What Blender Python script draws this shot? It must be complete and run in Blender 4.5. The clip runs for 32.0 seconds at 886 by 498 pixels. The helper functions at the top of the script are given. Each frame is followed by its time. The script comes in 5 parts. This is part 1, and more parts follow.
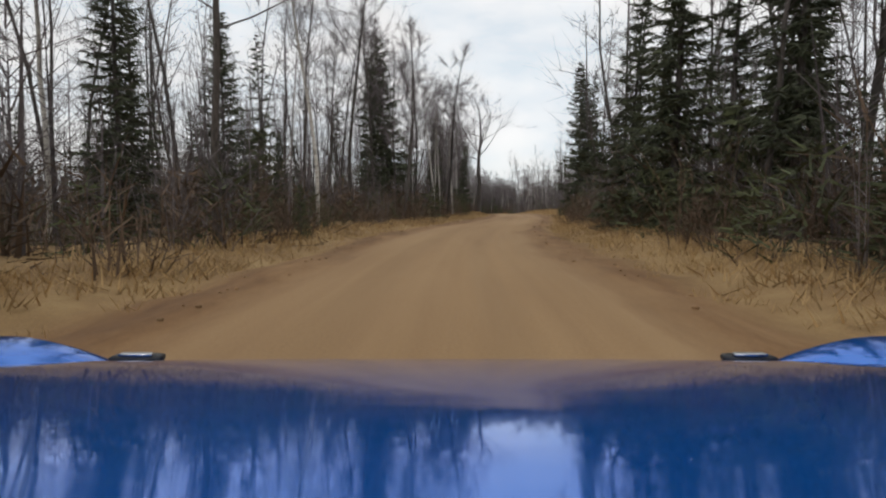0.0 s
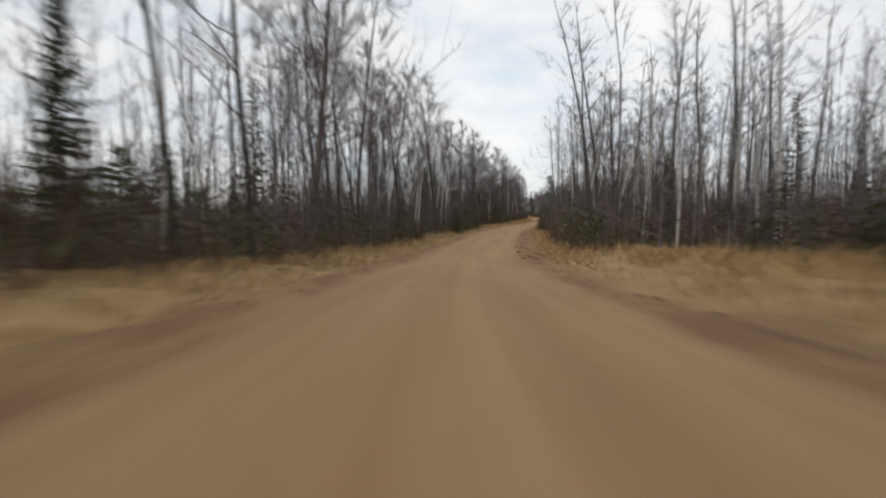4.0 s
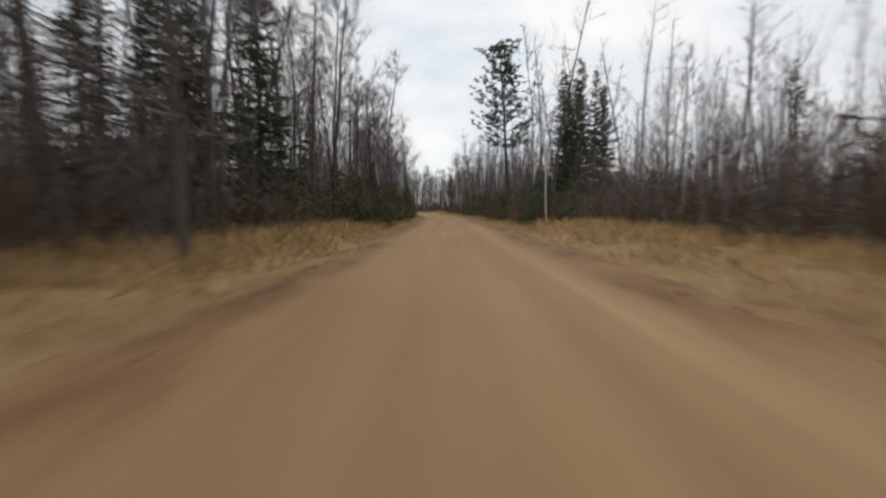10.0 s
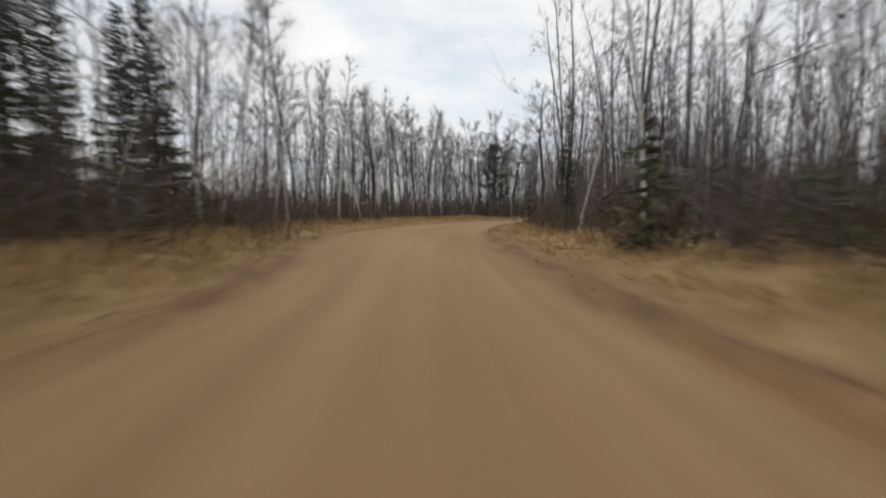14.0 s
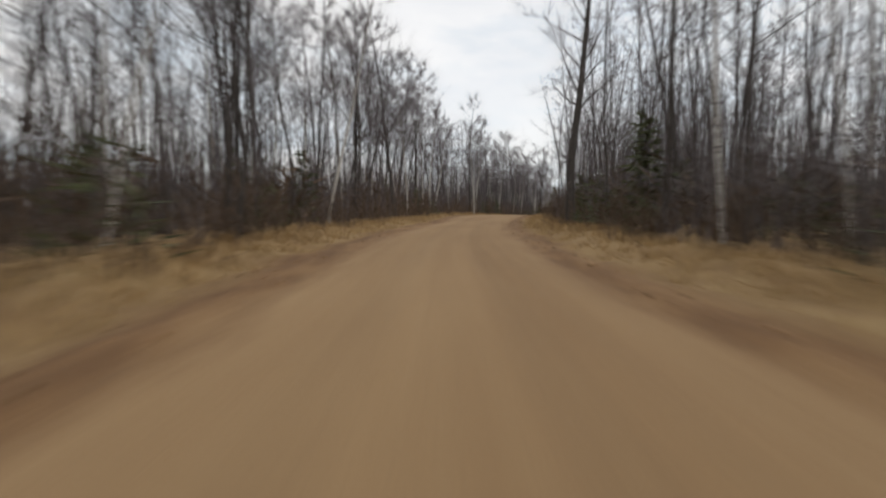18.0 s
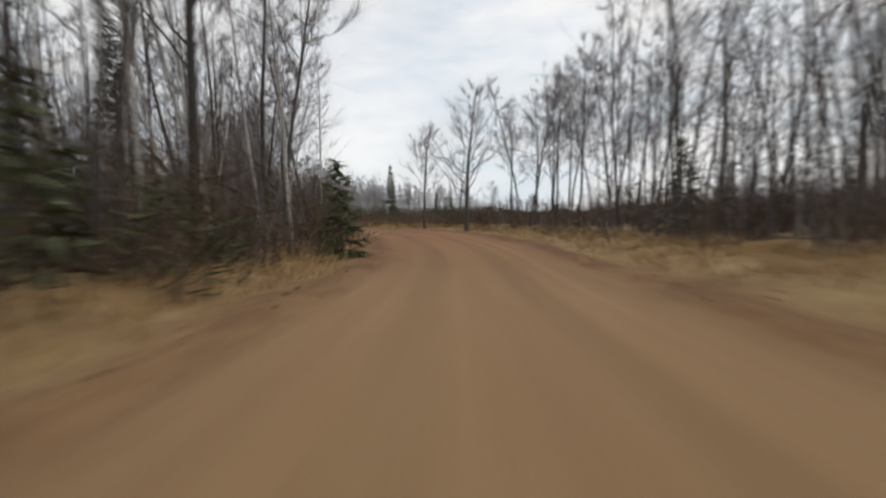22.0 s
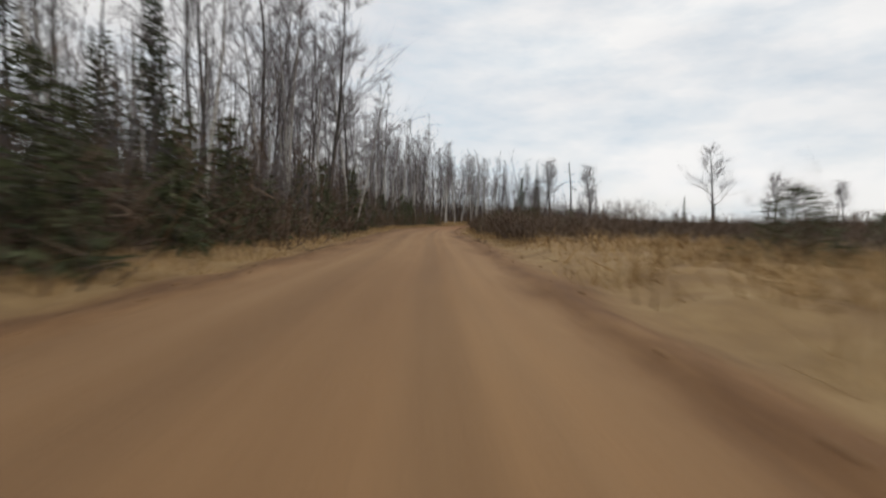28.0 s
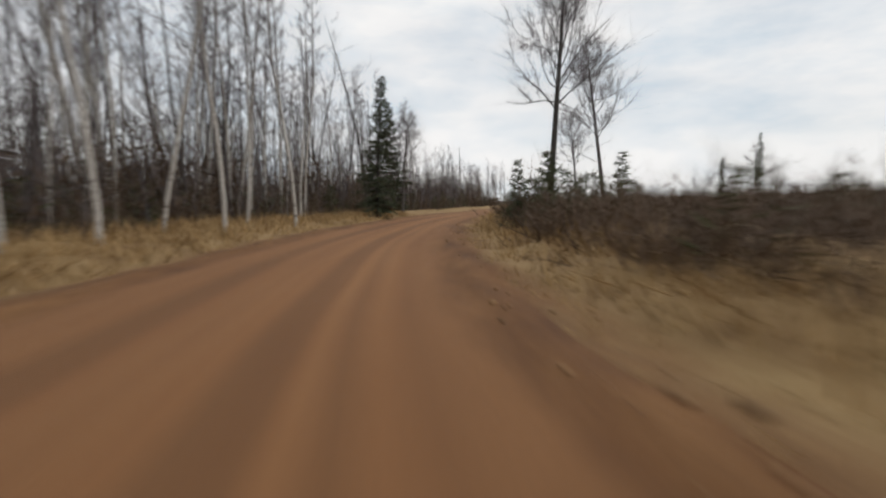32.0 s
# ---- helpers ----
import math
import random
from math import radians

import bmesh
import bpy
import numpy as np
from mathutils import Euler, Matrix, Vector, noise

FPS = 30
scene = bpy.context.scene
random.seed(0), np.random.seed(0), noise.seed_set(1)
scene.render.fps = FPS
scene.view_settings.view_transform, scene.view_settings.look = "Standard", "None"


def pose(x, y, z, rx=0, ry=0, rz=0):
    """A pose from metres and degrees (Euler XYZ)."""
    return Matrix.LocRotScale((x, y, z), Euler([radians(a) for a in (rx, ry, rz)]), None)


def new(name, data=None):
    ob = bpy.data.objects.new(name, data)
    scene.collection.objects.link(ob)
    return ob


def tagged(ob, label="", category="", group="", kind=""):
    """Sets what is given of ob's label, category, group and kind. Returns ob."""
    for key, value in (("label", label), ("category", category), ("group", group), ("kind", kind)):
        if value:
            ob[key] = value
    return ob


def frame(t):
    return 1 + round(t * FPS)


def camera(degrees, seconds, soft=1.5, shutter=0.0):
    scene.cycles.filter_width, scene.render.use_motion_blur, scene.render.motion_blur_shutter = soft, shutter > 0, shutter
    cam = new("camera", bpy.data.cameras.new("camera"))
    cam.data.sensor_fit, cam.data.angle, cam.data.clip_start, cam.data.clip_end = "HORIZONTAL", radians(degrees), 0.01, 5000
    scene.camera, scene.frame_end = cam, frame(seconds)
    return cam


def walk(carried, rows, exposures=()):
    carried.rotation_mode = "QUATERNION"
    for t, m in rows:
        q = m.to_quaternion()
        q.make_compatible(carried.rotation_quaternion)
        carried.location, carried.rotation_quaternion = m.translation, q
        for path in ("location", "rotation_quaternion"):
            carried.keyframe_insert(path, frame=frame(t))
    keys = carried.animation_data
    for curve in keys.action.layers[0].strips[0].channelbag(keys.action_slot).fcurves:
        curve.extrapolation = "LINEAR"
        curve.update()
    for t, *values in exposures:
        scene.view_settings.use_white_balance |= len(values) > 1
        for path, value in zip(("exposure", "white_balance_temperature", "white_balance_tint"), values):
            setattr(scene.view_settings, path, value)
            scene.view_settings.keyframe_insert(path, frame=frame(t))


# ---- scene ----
cam = camera(79.6, 32.0, soft=2.2, shutter=0.5)
# seconds, x, y, z, rx, ry, rz
PATH = [
    (0.00, 0.00, 0.00, 1.20, 85.38, 0.00, -0.00),
    (0.03, 0.00, 0.03, 1.20, 85.38, 0.00, -0.03),
    (0.25, 0.13, 6.57, 1.20, 85.59, -0.40, -2.14),
    (0.50, 0.52, 13.15, 1.20, 85.81, -0.80, -4.39),
    (0.75, 1.15, 19.73, 1.20, 86.11, 0.15, -6.10),
    (1.00, 2.02, 26.30, 1.20, 86.41, 1.10, -8.17),
    (1.25, 3.15, 32.85, 1.20, 86.81, 0.85, -10.69),
    (1.50, 4.49, 39.38, 1.20, 87.20, 0.60, -11.92),
    (1.75, 5.90, 45.91, 1.20, 87.11, 0.25, -11.82),
    (2.00, 7.22, 52.48, 1.20, 87.02, -0.10, -10.67),
    (2.25, 8.34, 59.11, 1.20, 87.14, 0.70, -8.65),
    (2.50, 9.18, 65.79, 1.20, 87.26, 1.50, -6.04),
    (2.75, 9.68, 72.55, 1.20, 87.10, 1.31, -3.09),
    (3.00, 9.85, 79.35, 1.13, 86.93, 1.12, -0.39),
    (3.25, 9.77, 86.21, 1.05, 86.76, 0.94, 1.46),
    (3.50, 9.55, 93.11, 0.71, 86.59, 0.75, 1.86),
    (3.75, 9.36, 100.04, 0.36, 86.43, 0.56, 1.06),
    (4.00, 9.32, 107.03, 0.01, 86.26, 0.38, -0.50),
    (4.25, 9.49, 114.06, -0.34, 86.09, 0.19, -2.38),
    (4.50, 9.88, 121.12, -0.70, 85.93, 0.00, -4.14),
    (4.75, 10.47, 128.19, -0.92, 85.81, 0.00, -5.35),
    (5.00, 11.24, 135.27, -1.08, 85.69, 0.00, -6.97),
    (5.25, 12.20, 142.34, -1.10, 85.62, 0.00, -8.29),
    (5.50, 13.25, 149.41, -1.10, 85.56, 0.00, -8.73),
    (5.75, 14.34, 156.49, -1.10, 85.50, 0.00, -8.82),
    (6.00, 15.51, 163.58, -1.10, 85.44, 0.00, -9.66),
    (6.25, 16.79, 170.66, -1.10, 85.75, 0.00, -10.60),
    (6.50, 18.21, 177.73, -1.10, 86.05, 0.00, -11.70),
    (6.75, 19.79, 184.79, -1.10, 86.35, 0.00, -13.07),
    (7.00, 21.53, 191.82, -1.10, 86.65, 0.00, -14.32),
    (7.25, 23.40, 198.84, -1.10, 86.64, 0.00, -15.09),
    (7.50, 25.35, 205.85, -1.10, 86.62, 0.00, -15.53),
    (7.75, 27.34, 212.87, -1.10, 86.61, 0.00, -15.75),
    (8.00, 29.34, 219.90, -1.10, 86.59, 0.00, -15.42),
    (8.25, 31.30, 226.96, -1.10, 86.49, 0.00, -14.99),
    (8.50, 33.21, 234.05, -1.10, 86.38, 0.00, -14.36),
    (8.75, 35.03, 241.18, -1.10, 86.28, 0.00, -13.36),
    (9.00, 36.75, 248.36, -1.10, 86.17, 0.00, -12.40),
    (9.25, 38.38, 255.56, -1.10, 86.09, 0.00, -11.90),
    (9.50, 39.94, 262.77, -1.10, 86.02, 0.00, -11.15),
    (9.75, 41.34, 270.02, -1.10, 85.94, 0.00, -9.51),
    (10.00, 42.56, 277.29, -1.09, 85.87, 0.00, -8.10),
    (10.25, 43.68, 284.58, -1.08, 86.09, 0.00, -7.86),
    (10.50, 44.83, 291.86, -1.07, 86.32, 0.00, -8.20),
    (10.75, 46.01, 299.13, -1.05, 86.55, 0.00, -8.68),
    (11.00, 47.17, 306.41, -1.04, 86.78, 0.00, -8.30),
    (11.25, 48.25, 313.70, -1.02, 86.81, 0.00, -7.67),
    (11.50, 49.27, 320.99, -1.01, 86.84, 0.00, -7.49),
    (11.75, 50.25, 328.29, -0.99, 86.87, 0.00, -7.30),
    (12.00, 51.11, 335.59, -0.98, 86.90, 0.00, -5.97),
    (12.25, 51.82, 342.92, -0.96, 86.90, 0.00, -5.05),
    (12.50, 52.47, 350.24, -0.95, 86.90, 0.00, -4.91),
    (12.75, 53.12, 357.57, -0.93, 86.90, 0.00, -5.04),
    (13.00, 53.73, 364.89, -0.92, 86.90, 0.00, -4.61),
    (13.25, 54.29, 372.22, -0.90, 86.72, 0.00, -4.18),
    (13.50, 54.88, 379.54, -0.89, 86.53, 0.00, -4.53),
    (13.75, 55.57, 386.85, -0.87, 86.35, 0.00, -5.41),
    (14.00, 56.37, 394.15, -0.86, 86.17, 0.00, -6.40),
    (14.25, 57.28, 401.37, -0.84, 85.99, 0.00, -7.30),
    (14.50, 58.22, 408.43, -0.83, 85.81, 0.00, -7.69),
    (14.75, 59.22, 415.35, -0.82, 85.62, 0.00, -8.47),
    (15.00, 60.42, 422.08, -0.80, 85.44, 0.00, -11.32),
    (15.25, 61.91, 428.62, -0.79, 85.48, 0.00, -13.90),
    (15.50, 63.56, 434.97, -0.78, 85.52, 0.00, -15.30),
    (15.75, 65.37, 441.24, -0.76, 85.55, 0.00, -17.22),
    (16.00, 67.42, 447.50, -0.75, 85.59, 0.00, -19.54),
    (16.25, 69.75, 453.73, -0.74, 85.62, 0.00, -22.09),
    (16.50, 72.38, 459.92, -0.72, 85.66, 0.00, -24.72),
    (16.75, 75.31, 466.04, -0.71, 85.70, 0.00, -27.29),
    (17.00, 78.53, 472.10, -0.68, 85.73, 0.00, -29.64),
    (17.25, 81.99, 478.10, -0.63, 85.77, 0.00, -31.61),
    (17.50, 85.65, 484.05, -0.58, 85.81, 0.00, -33.06),
    (17.75, 89.47, 490.01, -0.52, 85.81, 0.00, -33.81),
    (18.00, 93.46, 496.02, -0.46, 85.81, 0.00, -34.65),
    (18.25, 97.64, 502.04, -0.41, 86.11, 0.00, -36.20),
    (18.50, 102.02, 508.07, -0.35, 86.41, 0.00, -37.27),
    (18.75, 106.61, 514.10, -0.29, 86.72, 0.00, -38.79),
    (19.00, 111.50, 520.05, -0.23, 87.02, 0.00, -41.53),
    (19.25, 116.71, 525.81, -0.17, 86.93, -0.25, -44.53),
    (19.50, 122.13, 531.36, -0.11, 86.84, -0.50, -46.51),
    (19.75, 127.66, 536.80, -0.05, 86.75, -0.10, -47.45),
    (20.00, 133.27, 542.15, 0.01, 86.65, 0.30, -49.07),
    (20.25, 139.03, 547.27, 0.04, 86.23, 0.38, -51.69),
    (20.50, 144.92, 552.07, -0.03, 85.81, 0.45, -53.98),
    (20.75, 150.90, 556.61, -0.16, 85.38, 0.52, -55.27),
    (21.00, 156.91, 560.93, -0.48, 84.96, 0.60, -55.94),
    (21.25, 162.88, 564.99, -0.80, 85.38, 0.45, -57.01),
    (21.50, 168.72, 568.76, -1.10, 85.81, 0.30, -57.41),
    (21.75, 174.33, 572.36, -1.39, 86.05, 0.90, -56.23),
    (22.00, 179.62, 575.93, -1.59, 86.29, 1.50, -54.08),
    (22.25, 184.56, 579.53, -1.73, 86.26, 0.65, -51.98),
    (22.50, 189.16, 583.15, -1.80, 86.23, -0.20, -49.91),
    (22.75, 193.42, 586.76, -1.80, 86.20, -1.35, -47.85),
    (23.00, 197.34, 590.36, -1.80, 86.17, -2.50, -45.61),
    (23.25, 200.92, 593.92, -1.80, 86.14, -2.95, -43.07),
    (23.50, 204.19, 597.42, -1.80, 86.11, -3.40, -40.50),
    (23.75, 207.15, 600.82, -1.80, 86.08, -3.20, -38.03),
    (24.00, 209.81, 604.13, -1.80, 86.05, -3.00, -34.85),
    (24.25, 212.14, 607.40, -1.80, 86.17, -2.50, -31.13),
    (24.50, 214.16, 610.64, -1.80, 86.29, -2.00, -27.93),
    (24.75, 215.96, 613.86, -1.80, 86.32, -1.75, -26.40),
    (25.00, 217.66, 617.09, -1.80, 86.35, -1.50, -26.17),
    (25.25, 219.31, 620.27, -1.80, 86.38, -1.25, -26.87),
    (25.50, 220.96, 623.39, -1.80, 86.41, -1.00, -28.15),
    (25.75, 222.74, 626.63, -1.80, 86.44, -0.75, -29.92),
    (26.00, 224.79, 630.14, -1.80, 86.47, -0.50, -32.17),
    (26.25, 227.17, 633.90, -1.80, 86.50, -0.25, -34.89),
    (26.50, 229.91, 637.86, -1.80, 86.53, 0.00, -38.08),
    (26.75, 233.02, 641.92, -1.80, 86.57, 0.45, -41.71),
    (27.00, 236.47, 645.93, -1.80, 86.61, 0.90, -45.93),
    (27.25, 240.31, 649.84, -1.80, 86.65, 1.10, -49.98),
    (27.50, 244.51, 653.65, -1.80, 86.70, 1.30, -53.18),
    (27.75, 248.92, 657.28, -1.80, 86.74, 0.25, -55.40),
    (28.00, 253.35, 660.67, -1.80, 86.78, -0.80, -56.04),
    (28.25, 257.72, 663.93, -1.80, 86.79, 0.10, -55.34),
    (28.50, 261.99, 667.12, -1.80, 86.81, 1.00, -54.37),
    (28.75, 266.23, 670.27, -1.80, 86.82, 0.80, -54.31),
    (29.00, 270.51, 673.41, -1.80, 86.84, 0.60, -54.58),
    (29.25, 274.84, 676.56, -1.80, 86.85, 0.50, -54.97),
    (29.50, 279.20, 679.71, -1.80, 86.87, 0.40, -55.28),
    (29.75, 283.57, 682.90, -1.80, 86.88, 0.30, -55.24),
    (30.00, 287.97, 686.11, -1.80, 86.90, 0.20, -55.83),
    (30.25, 292.41, 689.26, -1.80, 86.75, -0.15, -58.13),
    (30.50, 296.96, 692.22, -1.80, 86.59, -0.50, -61.51),
    (30.75, 301.62, 694.93, -1.80, 86.44, -0.85, -65.36),
    (31.00, 306.41, 697.35, -1.80, 86.29, -1.20, -69.46),
    (31.25, 311.29, 699.46, -1.80, 85.93, -0.90, -73.44),
    (31.50, 316.20, 701.27, -1.80, 85.56, -0.60, -76.87),
    (31.75, 321.10, 702.83, -1.80, 85.26, 0.35, -79.23),
    (32.00, 325.98, 704.20, -1.80, 84.96, 1.30, -81.23),
]
walk(cam, [(r[0], pose(*r[1:])) for r in PATH],
     exposures=[(0, -0.36), (20.5, -0.36), (22.5, -0.42), (24.0, -0.50), (32.0, -0.50)])

# ---------------------------------------------------------------- world and light
SUN_EL, SUN_ROT = 38.0, 200.0
world = bpy.data.worlds.new("sky")
scene.world = world
world.use_nodes = True
wt = world.node_tree
wt.nodes.clear()


def wnode(kind, **values):
    n = wt.nodes.new(kind)
    for key, value in values.items():
        n.inputs[key].default_value = value
    return n


w_out = wnode("ShaderNodeOutputWorld")
w_bg = wnode("ShaderNodeBackground", Strength=1.2)
sky = wnode("ShaderNodeTexSky")
sky.sky_type, sky.sun_disc = "NISHITA", False
sky.sun_elevation, sky.sun_rotation = radians(SUN_EL), radians(SUN_ROT)
w_gain = wnode("ShaderNodeVectorMath")
w_gain.operation = "SCALE"
w_gain.inputs["Scale"].default_value = 0.11
w_co = wnode("ShaderNodeTexCoord")
w_map = wnode("ShaderNodeMapping")
w_map.inputs["Scale"].default_value = (1.0, 1.0, 3.2)
w_noise = wnode("ShaderNodeTexNoise", Scale=2.3, Detail=6.0, Roughness=0.55, Distortion=0.4)
w_ramp = wnode("ShaderNodeValToRGB")
w_ramp.color_ramp.elements[0].position, w_ramp.color_ramp.elements[0].color = 0.33, (0.80, 0.80, 0.80, 1)
w_ramp.color_ramp.elements[1].position, w_ramp.color_ramp.elements[1].color = 0.62, (1, 1, 1, 1)
w_tone = wnode("ShaderNodeTexNoise", Scale=3.1, Detail=5.0, Roughness=0.6)
w_cloud = wnode("ShaderNodeValToRGB")
w_cloud.color_ramp.elements[0].position, w_cloud.color_ramp.elements[0].color = 0.34, (0.80, 0.88, 0.95, 1)
w_cloud.color_ramp.elements[1].position, w_cloud.color_ramp.elements[1].color = 0.58, (1.09, 1.08, 1.07, 1)
w_mix = wnode("ShaderNodeMix")
w_mix.data_type = "RGBA"
wl = wt.links.new
wl(w_co.outputs["Generated"], w_map.inputs["Vector"])
wl(w_map.outputs["Vector"], w_noise.inputs["Vector"])
wl(w_map.outputs["Vector"], w_tone.inputs["Vector"])
wl(w_noise.outputs["Fac"], w_ramp.inputs["Fac"])
wl(w_tone.outputs["Fac"], w_cloud.inputs["Fac"])
wl(sky.outputs["Color"], w_gain.inputs[0])
wl(w_ramp.outputs["Color"], w_mix.inputs["Factor"])
wl(w_gain.outputs["Vector"], w_mix.inputs[6])
wl(w_cloud.outputs["Color"], w_mix.inputs[7])
wl(w_mix.outputs[2], w_bg.inputs["Color"])
wl(w_bg.outputs["Background"], w_out.inputs["Surface"])

sun = new("sun", bpy.data.lights.new("sun", "SUN"))
sun.data.energy, sun.data.angle, sun.data.color = 0.8, radians(14), (1.0, 0.95, 0.88)
sun.matrix_world = pose(0, 0, 60, 90 - SUN_EL, 0, 180 - SUN_ROT)


# ---------------------------------------------------------------- materials
def material(name, rough=0.9, metal=0.0):
    m = bpy.data.materials.new(name)
    m.use_nodes = True
    b = m.node_tree.nodes["Principled BSDF"]
    b.inputs["Roughness"].default_value, b.inputs["Metallic"].default_value = rough, metal
    return m, m.node_tree, b


def noise_ramp(nt, scale, stops, vector=None, detail=5.0, rough=0.6):
    n = nt.nodes.new("ShaderNodeTexNoise")
    n.inputs["Scale"].default_value, n.inputs["Detail"].default_value, n.inputs["Roughness"].default_value = scale, detail, rough
    r = nt.nodes.new("ShaderNodeValToRGB")
    e = r.color_ramp.elements
    e[0].position, e[0].color = stops[0][0], (*stops[0][1], 1)
    e[1].position, e[1].color = stops[-1][0], (*stops[-1][1], 1)
    for p, c in stops[1:-1]:
        q = e.new(p)
        q.color = (*c, 1)
    if vector is not None:
        nt.links.new(vector, n.inputs["Vector"])
    nt.links.new(n.outputs["Fac"], r.inputs["Fac"])
    return n, r


def mix(nt, a, b, fac, blend="MIX"):
    m = nt.nodes.new("ShaderNodeMix")
    m.data_type, m.blend_type = "RGBA", blend
    for sock, v in ((m.inputs["Factor"], fac), (m.inputs[6], a), (m.inputs[7], b)):
        if isinstance(v, (int, float)):
            sock.default_value = v
        elif isinstance(v, tuple):
            sock.default_value = (*v, 1)
        else:
            nt.links.new(v, sock)
    return m.outputs[2]


def bump(nt, b, height, strength=0.4, distance=0.03):
    n = nt.nodes.new("ShaderNodeBump")
    n.inputs["Strength"].default_value, n.inputs["Distance"].default_value = strength, distance
    nt.links.new(height, n.inputs["Height"])
    nt.links.new(n.outputs["Normal"], b.inputs["Normal"])


def coords(nt, kind="Object", scale=(1, 1, 1)):
    t = nt.nodes.new("ShaderNodeTexCoord")
    m = nt.nodes.new("ShaderNodeMapping")
    m.inputs["Scale"].default_value = scale
    nt.links.new(t.outputs[kind], m.inputs["Vector"])
    return m.outputs["Vector"]


def varied(name, dark, light, scale=6.0, rough=0.9, per="object", stretch=(1, 1, 1), spread=0.5, bumps=0.5):
    """A grainy surface between two colours, whose tone also differs from thing to thing or from piece to piece."""
    m, nt, b = material(name, rough)
    v = coords(nt, "Object", stretch)
    n, r = noise_ramp(nt, scale, [(0.3, dark), (0.7, light)], v)
    if per == "object":
        rnd = nt.nodes.new("ShaderNodeObjectInfo").outputs["Random"]
    else:
        rnd = nt.nodes.new("ShaderNodeNewGeometry").outputs["Random Per Island"]
    tone = nt.nodes.new("ShaderNodeMapRange")
    tone.inputs["To Min"].default_value, tone.inputs["To Max"].default_value = 1 - spread, 1 + spread
    nt.links.new(rnd, tone.inputs["Value"])
    c = nt.nodes.new("ShaderNodeCombineColor")
    for k in ("Red", "Green", "Blue"):
        nt.links.new(tone.outputs["Result"], c.inputs[k])
    nt.links.new(mix(nt, r.outputs["Color"], c.outputs["Color"], 1.0, "MULTIPLY"), b.inputs["Base Color"])
    if bumps:
        bump(nt, b, n.outputs["Fac"], bumps, 0.02)
    return m


BARK = varied("grey_brown_bark", (0.036, 0.031, 0.028), (0.098, 0.085, 0.076), 5.0, 0.95, stretch=(3, 3, 0.6), spread=0.35)
TWIG = varied("bare_twigs", (0.104, 0.088, 0.090), (0.185, 0.160, 0.164), 2.0, 0.9, per="island", spread=0.35, bumps=0)
DIM = varied("grey_brown_saplings", (0.085, 0.072, 0.072), (0.160, 0.138, 0.138), 1.0, 0.9, per="island", spread=0.45, bumps=0)
NEEDLE = varied("dark_spruce_needles", (0.034, 0.040, 0.022), (0.078, 0.088, 0.046), 1.5, 0.9, per="island", spread=0.4, bumps=0)
FIR = varied("young_fir_needles", (0.044, 0.053, 0.024), (0.098, 0.108, 0.048), 1.5, 0.9, per="island", spread=0.4, bumps=0)
PINE = varied("white_pine_needles", (0.022, 0.042, 0.026), (0.055, 0.090, 0.050), 1.5, 0.75, per="island", spread=0.4, bumps=0)
BRUSH = varied("brown_brush", (0.070, 0.047, 0.031), (0.140, 0.094, 0.062), 0.3, 0.9, per="island", spread=0.45, bumps=0)
DRY = varied("dry_grass", (0.26, 0.163, 0.070), (0.45, 0.305, 0.143), 0.5, 0.9, per="island", spread=0.35, bumps=0)
RUSSET = varied("withered_oak_leaves", (0.13, 0.06, 0.03), (0.26, 0.13, 0.06), 2.0, 0.85, per="island", spread=0.4, bumps=0)
DEADWOOD = varied("weathered_dead_wood", (0.20, 0.18, 0.155), (0.40, 0.37, 0.33), 7.0, 0.9, stretch=(4, 4, 1), spread=0.2)
YELLOW = varied("yellow_plastic_tape", (0.62, 0.50, 0.04), (0.75, 0.62, 0.06), 3.0, 0.5, spread=0.05, bumps=0)


def birch_bark():
    m, nt, b = material("white_birch_bark", 0.75)
    v = coords(nt, "Object", (1, 1, 6))
    n, r = noise_ramp(nt, 2.2, [(0.30, (0.05, 0.045, 0.04)), (0.42, (0.40, 0.37, 0.33)), (0.7, (0.62, 0.59, 0.54))], v, 4.0)
    z = nt.nodes.new("ShaderNodeSeparateXYZ")
    nt.links.new(coords(nt), z.inputs[0])
    up = nt.nodes.new("ShaderNodeMapRange")
    up.inputs["From Min"].default_value, up.inputs["From Max"].default_value = 5.0, 11.0
    nt.links.new(z.outputs["Z"], up.inputs["Value"])
    nt.links.new(mix(nt, r.outputs["Color"], (0.16, 0.135, 0.115), up.outputs["Result"]), b.inputs["Base Color"])
    bump(nt, b, n.outputs["Fac"], 0.3, 0.01)
    return m


BIRCH = birch_bark()


